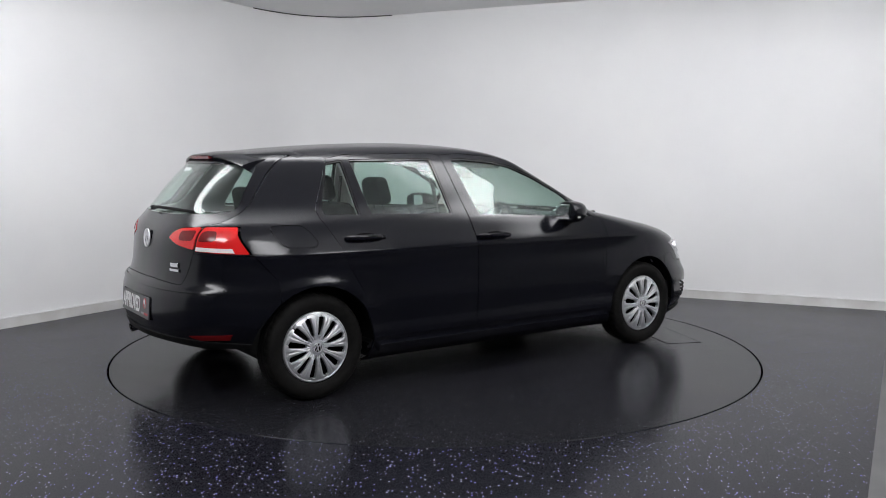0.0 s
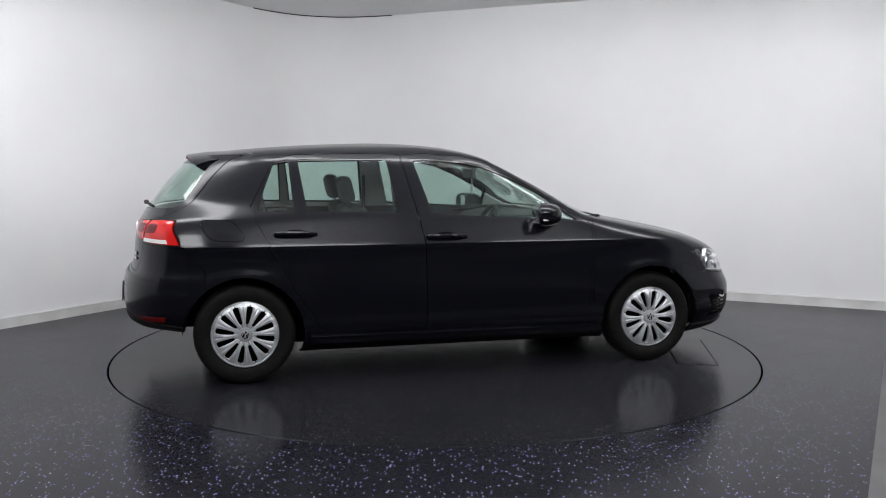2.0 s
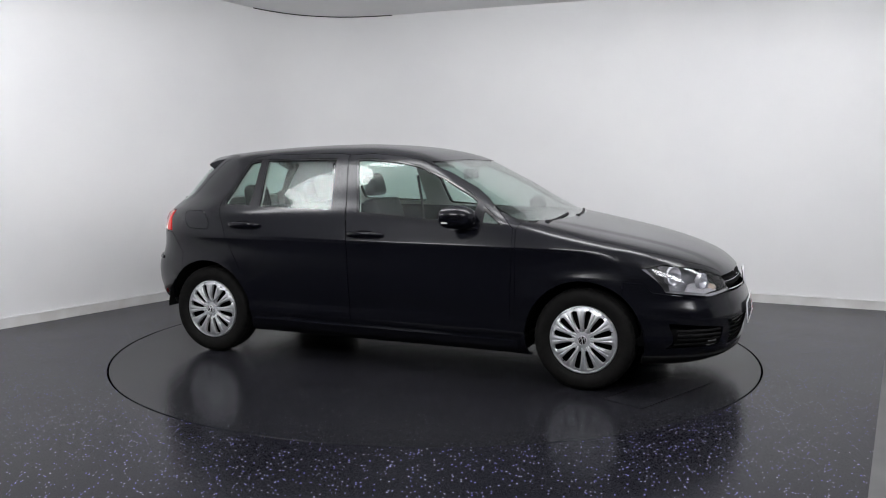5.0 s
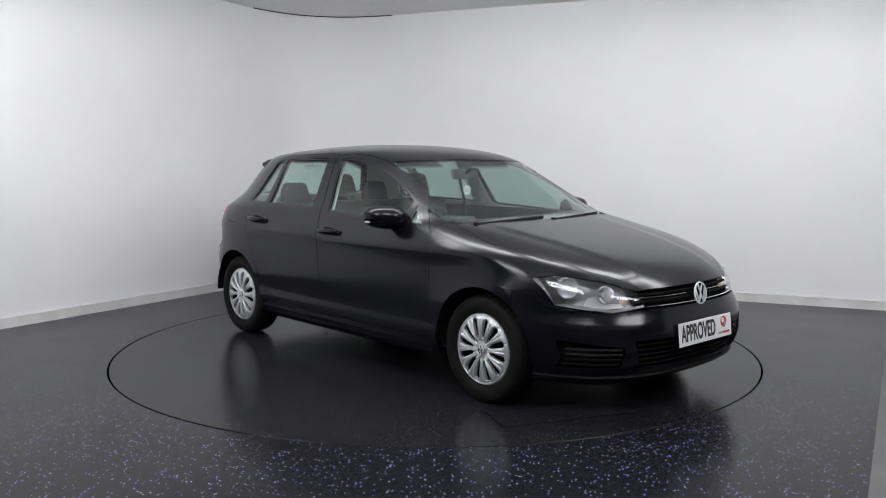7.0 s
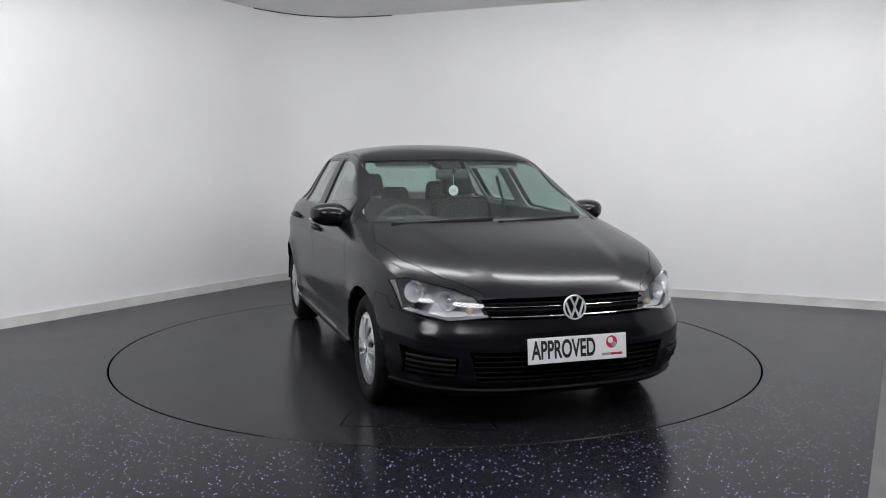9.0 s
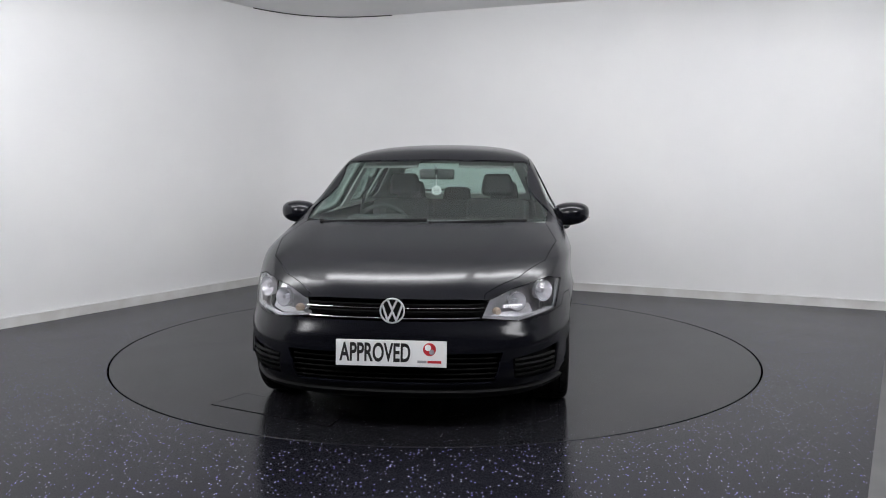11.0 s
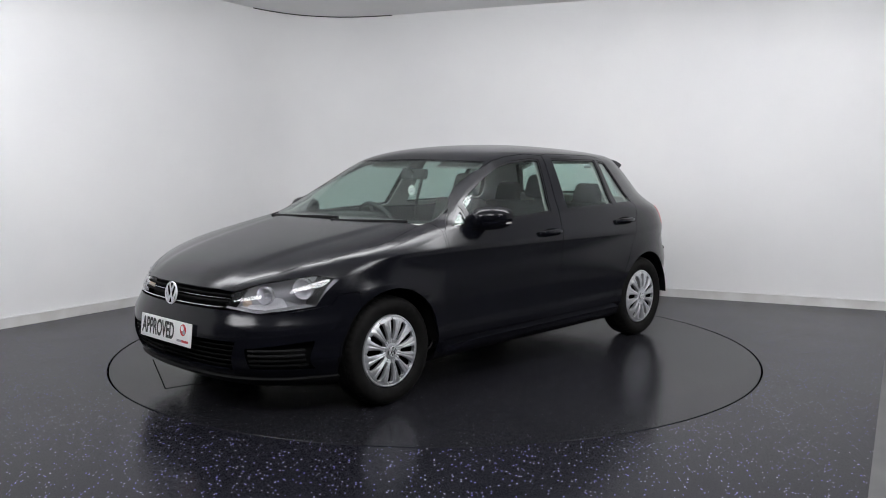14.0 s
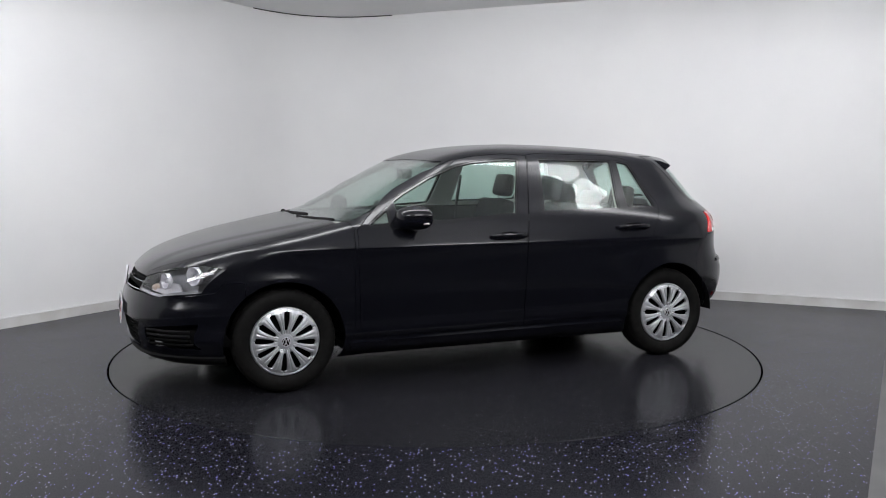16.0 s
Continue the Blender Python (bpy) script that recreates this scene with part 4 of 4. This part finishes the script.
def headrest(parent, m):
    bm = cushion(-0.045, 0.045, -0.125, 0.125, 0.03, 0.205, 0.042)
    for v in bm.verts:
        v.co.y *= 1 - 1.9 * max(0, v.co.z - 0.11)
    rest = part("headrest", placed(bm, m), CLOTH, parent, "dark cloth headrest", 60)
    for y in (-0.055, 0.055):
        part("post", placed(capped(lathe([(0.006, -0.04), (0.006, 0.05)], 10, "z")), m @ pose(0, y, 0)), CHROME, rest)


def seat(car, x, y):
    base = part("seat", cushion(x - 0.26, x + 0.27, y - 0.25, y + 0.25, 0.36, 0.52, 0.06), CLOTH, car, "dark cloth front seat", 60)
    bm = cushion(-0.07, 0.07, -0.25, 0.25, 0.0, 0.60, 0.055)
    for v in bm.verts:
        v.co.x += 0.03 * (abs(v.co.y) / 0.25) ** 2
        v.co.y *= 1 - 0.22 * max(0, v.co.z - 0.3)
    m = pose(x - 0.25, y, 0.46, 0, -17, 0)
    part("backrest", placed(bm, m), CLOTH, base, "", 60)
    headrest(base, m @ pose(0.0, 0, 0.60, 0, 4, 0))


def cabin(car):
    windows = [rounded(p, 0.03) for p in (FRONT_GLASS, REAR_GLASS, QUARTER_GLASS)]
    cuts = [tool(p, "y", s) for p in windows for s in (-1, 1)]
    cuts += [tool(rounded(shrunk(WINDSCREEN, 0.004), 0.03), "x", 1), tool(rounded(BACKLIGHT, 0.04), "x", -1)]
    part("headliner", solid(cut(skin((-9, -9, 0.985), (9, 9, 9), -0.030), cuts), 0.012), HEADLINER, car, "pale grey roof lining and pillar trim", 28)
    part("door_trim", solid(cut(skin((-1.60, -9, 0.20), (0.93, 9, 0.975), -0.045), [arches(0.03)]), 0.012), CABIN, car, "dark plastic door trim", 28)
    part("inner_liner", solid(cut(skin((0.90, -9, 0.17), (9, 9, 0.96), -0.095), [arches(0.03)]), 0.012), LINER, car, "", 28)
    part("inner_liner", solid(cut(skin((-9, -9, 0.32), (-1.5, 9, 0.985), -0.040), [arches(0.03), tool(shrunk(BACKLIGHT, -0.02), "x", -1)]), 0.012), LINER, car, "", 28)
    for x in (AXLE, -AXLE):
        for s in (-1, 1):
            well = lathe([(0.0001, 0.30), (ARCH + 0.012, 0.30), (ARCH + 0.012, -0.052)], 48)
            for v in list(well.verts):
                if v.co.z < 0.0:
                    well.verts.remove(v)
            part("wheel_well", placed(well, pose(x, s * 0.80, HUB, 0, 0, 0 if s < 0 else 180)), LINER, car, "", 30)
    part("underbody", box(-1.50, 1.95, -0.50, 0.50, 0.165, 0.26, 0.03), LINER, car, "black underbody")
    part("underbody", box(-0.93, 0.93, -0.74, 0.74, 0.165, 0.26, 0.03), LINER, car, "black underbody")
    part("cabin_floor", box(-0.93, 0.93, -0.76, 0.76, 0.262, 0.30), CABIN, car)
    # dashboard: a profile swept across the car
    dash = prism([(0.98, 0.60), (0.98, 0.955), (0.80, 0.960), (0.62, 0.955), (0.46, 0.935), (0.40, 0.90), (0.41, 0.80), (0.50, 0.62), (0.60, 0.45), (0.9, 0.40)], -0.735, 0.735, "y")
    dash = part("dashboard", dash, CABIN, car, "dark grey dashboard", 30)
    part("instrument_hood", cushion(0.40, 0.62, -0.56, -0.20, 0.93, 0.975, 0.02), CABIN, dash, "", 40)
    m = pose(0.30, -0.37, 0.865, 0, -65, 0)
    wheel = part("steering_wheel", placed(lathe([(0.185 + 0.016 * math.cos(a), 0.016 * math.sin(a)) for a in np.linspace(0, 2 * math.pi, 11)], 40, "z"), m), CABIN, dash, "black steering wheel", 50)
    part("steering_hub", placed(capped(lathe([(0.065, -0.03), (0.07, 0.0), (0.05, 0.02)], 24, "z")), m), CABIN, wheel, "", 40)
    for a in (0, 90, 180):
        part("spoke", placed(box(0.05, 0.18, -0.022, 0.022, -0.008, 0.006, 0.003), m @ pose(0, 0, 0, 0, 0, a - 90 + 90)), CABIN, wheel)
    part("column", tube([(0.30, -0.37, 0.86), (0.55, -0.37, 0.75)], 0.035, 12), CABIN, wheel, "", 40)
    for y in (-0.37, 0.37):
        seat(car, -0.20, y)
    bench = part("rear_seat", cushion(-1.05, -0.55, -0.62, 0.62, 0.36, 0.53, 0.06), CLOTH, car, "dark cloth rear bench seat", 60)
    m = pose(-1.02, 0, 0.47, 0, -20, 0)
    part("backrest", placed(cushion(-0.07, 0.07, -0.62, 0.62, 0.0, 0.56, 0.05), m), CLOTH, bench, "", 60)
    for y in (-0.40, 0.0, 0.40):
        headrest(bench, m @ pose(0.0, y, 0.52 if y else 0.47, 0, 8, 0))
    part("parcel_shelf", box(-1.80, -1.25, -0.60, 0.60, 0.955, 0.975, 0.006), CABIN, car, "dark parcel shelf")
    part("interior_mirror", placed(cushion(-0.018, 0.018, -0.12, 0.12, -0.035, 0.035, 0.016), pose(0.30, 0.0, 1.245, 0, -8, 0)), CABIN, car, "black interior mirror", 50)
    part("mirror_stalk", tube([(0.31, 0, 1.25), (0.345, 0, 1.272), (0.36, 0, 1.285)], 0.012, 8), CABIN, car, "", 40)
    for s in (-1, 1):
        part("sun_visor", placed(cushion(-0.08, 0.08, -0.19, 0.19, -0.009, 0.009, 0.008), pose(0.16, s * 0.33, 1.322, 0, 22, 0)), HEADLINER, car, "grey sun visor", 50)
        part("seat_belt", tube([(-0.38, s * 0.60, 1.22), (-0.37, s * 0.66, 1.0), (-0.36, s * 0.70, 0.6)], 0.012, 8), CABIN, car, "", 40)
    for y0, y1 in ((-0.62, 0.02), (0.05, 0.62)):
        a = (nose_x(y0, 0.968) + 0.008, y0, 0.966)
        b = (nose_x((y0 + y1) / 2, 0.975) + 0.012, (y0 + y1) / 2, 0.976)
        c = (nose_x(y1, 0.982) + 0.008, y1, 0.982)
        wiper(car, [a, b, c])


def writing(text, size, mat, parent, m, bold=0.0, squeeze=1.0, name="lettering"):
    cu = bpy.data.curves.new("tmp", "FONT")
    cu.body, cu.size, cu.align_x, cu.align_y, cu.extrude, cu.offset = text, size, "CENTER", "CENTER", 0.0006, bold
    ob = bpy.data.objects.new("tmp", cu)
    scene.collection.objects.link(ob)
    me = bpy.data.meshes.new_from_object(ob.evaluated_get(bpy.context.evaluated_depsgraph_get()))
    bm = bmesh.new()
    bm.from_mesh(me)
    bpy.data.objects.remove(ob)
    bpy.data.curves.remove(cu)
    bpy.data.meshes.remove(me)
    placed(bm, m @ Matrix.Diagonal((squeeze, 1, 1, 1)))
    return part(name, bm, mat, parent)


def show_plate(car, m, ground, ink, label):
    """A dealer plate; its own x runs along the text, z is its face."""
    p = part("show_plate", placed(box(-0.267, 0.267, -0.0625, 0.0625, -0.006, 0.0, 0.002), m), ground, car, label)
    writing("APPROVED", 0.122, ink, p, m @ pose(-0.076, -0.001, 0.001), 0.0030, 0.565)
    part("emblem", placed(lathe([(0.0001, 0.001), (0.030, 0.001), (0.031, 0.0)], 24, "z"), m @ pose(0.185, 0.022, 0)), RED_INK, p, "small red and grey round emblem")
    part("emblem_spot", placed(lathe([(0.0001, 0.002), (0.014, 0.002), (0.015, 0.001)], 20, "z"), m @ pose(0.178, 0.030, 0)), PLATE, p)
    part("emblem_shade", placed(lathe([(0.0001, 0.002), (0.012, 0.002), (0.013, 0.001)], 20, "z"), m @ pose(0.196, 0.010, 0)), GREY_INK, p)
    part("caption_bar", placed(box(0.128, 0.172, -0.043, -0.031, 0.0, 0.0012), m), GREY_INK, p)
    part("caption_bar", placed(box(0.176, 0.242, -0.043, -0.031, 0.0, 0.0012), m), RED_INK, p)


def small_marks(car):
    show_plate(car, pose(2.190, 0.0, 0.428, 0, 0, 90) @ pose(0, 0, 0, 84, 0, 0), PLATE, INK, "white front show plate with black lettering")
    show_plate(car, pose(-2.068, 0.0, 0.508, 0, 0, -90) @ pose(0, 0, 0, 86, 0, 0), DARK_PLATE, PLATE, "dark rear show plate with white lettering")
    badge(car, pose(tail_x(0, 0.89) - 0.006, 0, 0.888, 0, -86, 0), 0.055)
    x = tail_x(-0.41, 0.755) - 0.004
    tag = part("model_badge", placed(box(-0.003, 0.003, -0.038, 0.038, -0.012, 0.012, 0.002), pose(x, -0.41, 0.765, 0, 0, 14)), CHROME, car, "small chrome model badge")
    part("badge_bar", placed(box(-0.003, 0.003, -0.045, 0.045, -0.008, 0.008, 0.002), pose(x - 0.002, -0.415, 0.737, 0, 0, 14)), CHROME, tag)
    part("window_sticker", placed(box(-0.001, 0.001, -0.05, 0.05, -0.012, 0.012), pose(tail_x(0.1, 1.285) - 0.001 + 0.010, 0.08, 1.285, 0, 38, 0)), PLATE, car, "small white sticker on the rear window")


def car():
    t = thing("car", "black five-door hatchback car parked on the turntable", "car")
    body_panels(t)
    wheels(t)
    cabin(t)
    small_marks(t)
    return t


def hanging_tag():
    t = thing("air_freshener", "round white tag hanging from the interior mirror", "air freshener")
    part("disc", placed(capped(lathe([(0.001, -0.002), (0.034, -0.002), (0.034, 0.002), (0.001, 0.002)], 28, "x")), pose(0.325, -0.0, 1.135)), PLATE, t)
    part("cord", tube([(0.325, 0, 1.17), (0.322, 0, 1.21), (0.318, 0, 1.25)], 0.0022, 6), PLATE, t)
    for z in (1.145, 1.135, 1.125):
        part("print_bar", placed(box(0.0, 0.0006, -0.018, 0.018, -0.002, 0.002), pose(0.3271, 0, z)), GREY_INK, t)
    return t


# ---- put together ----
room()
lanterns()
TURNTABLE = turntable()
CAR = car()
TAG = hanging_tag()

# seconds and degrees of the turntable
TURN = [(0, 34.70), (0.5, 30.40), (1, 25.40), (2, 13.59), (3, 1.19), (4.2, -13.24), (6.3, -38.91), (7, -47.61), (8, -59.69), (9.2, -74.51), (11.3, -100.50), (12, -109.47), (13, -121.82), (14, -134.05), (15, -146.45), (16, -158.80)]


def motions():
    rows = [(t, pose(0, 0, 0, 0, 0, a)) for t, a in TURN]
    walk(TURNTABLE, rows)
    for ob in (CAR, TAG):
        walk(ob, [(t, m @ pose(-0.0465, 0.0359, 0)) for t, m in rows])


motions()
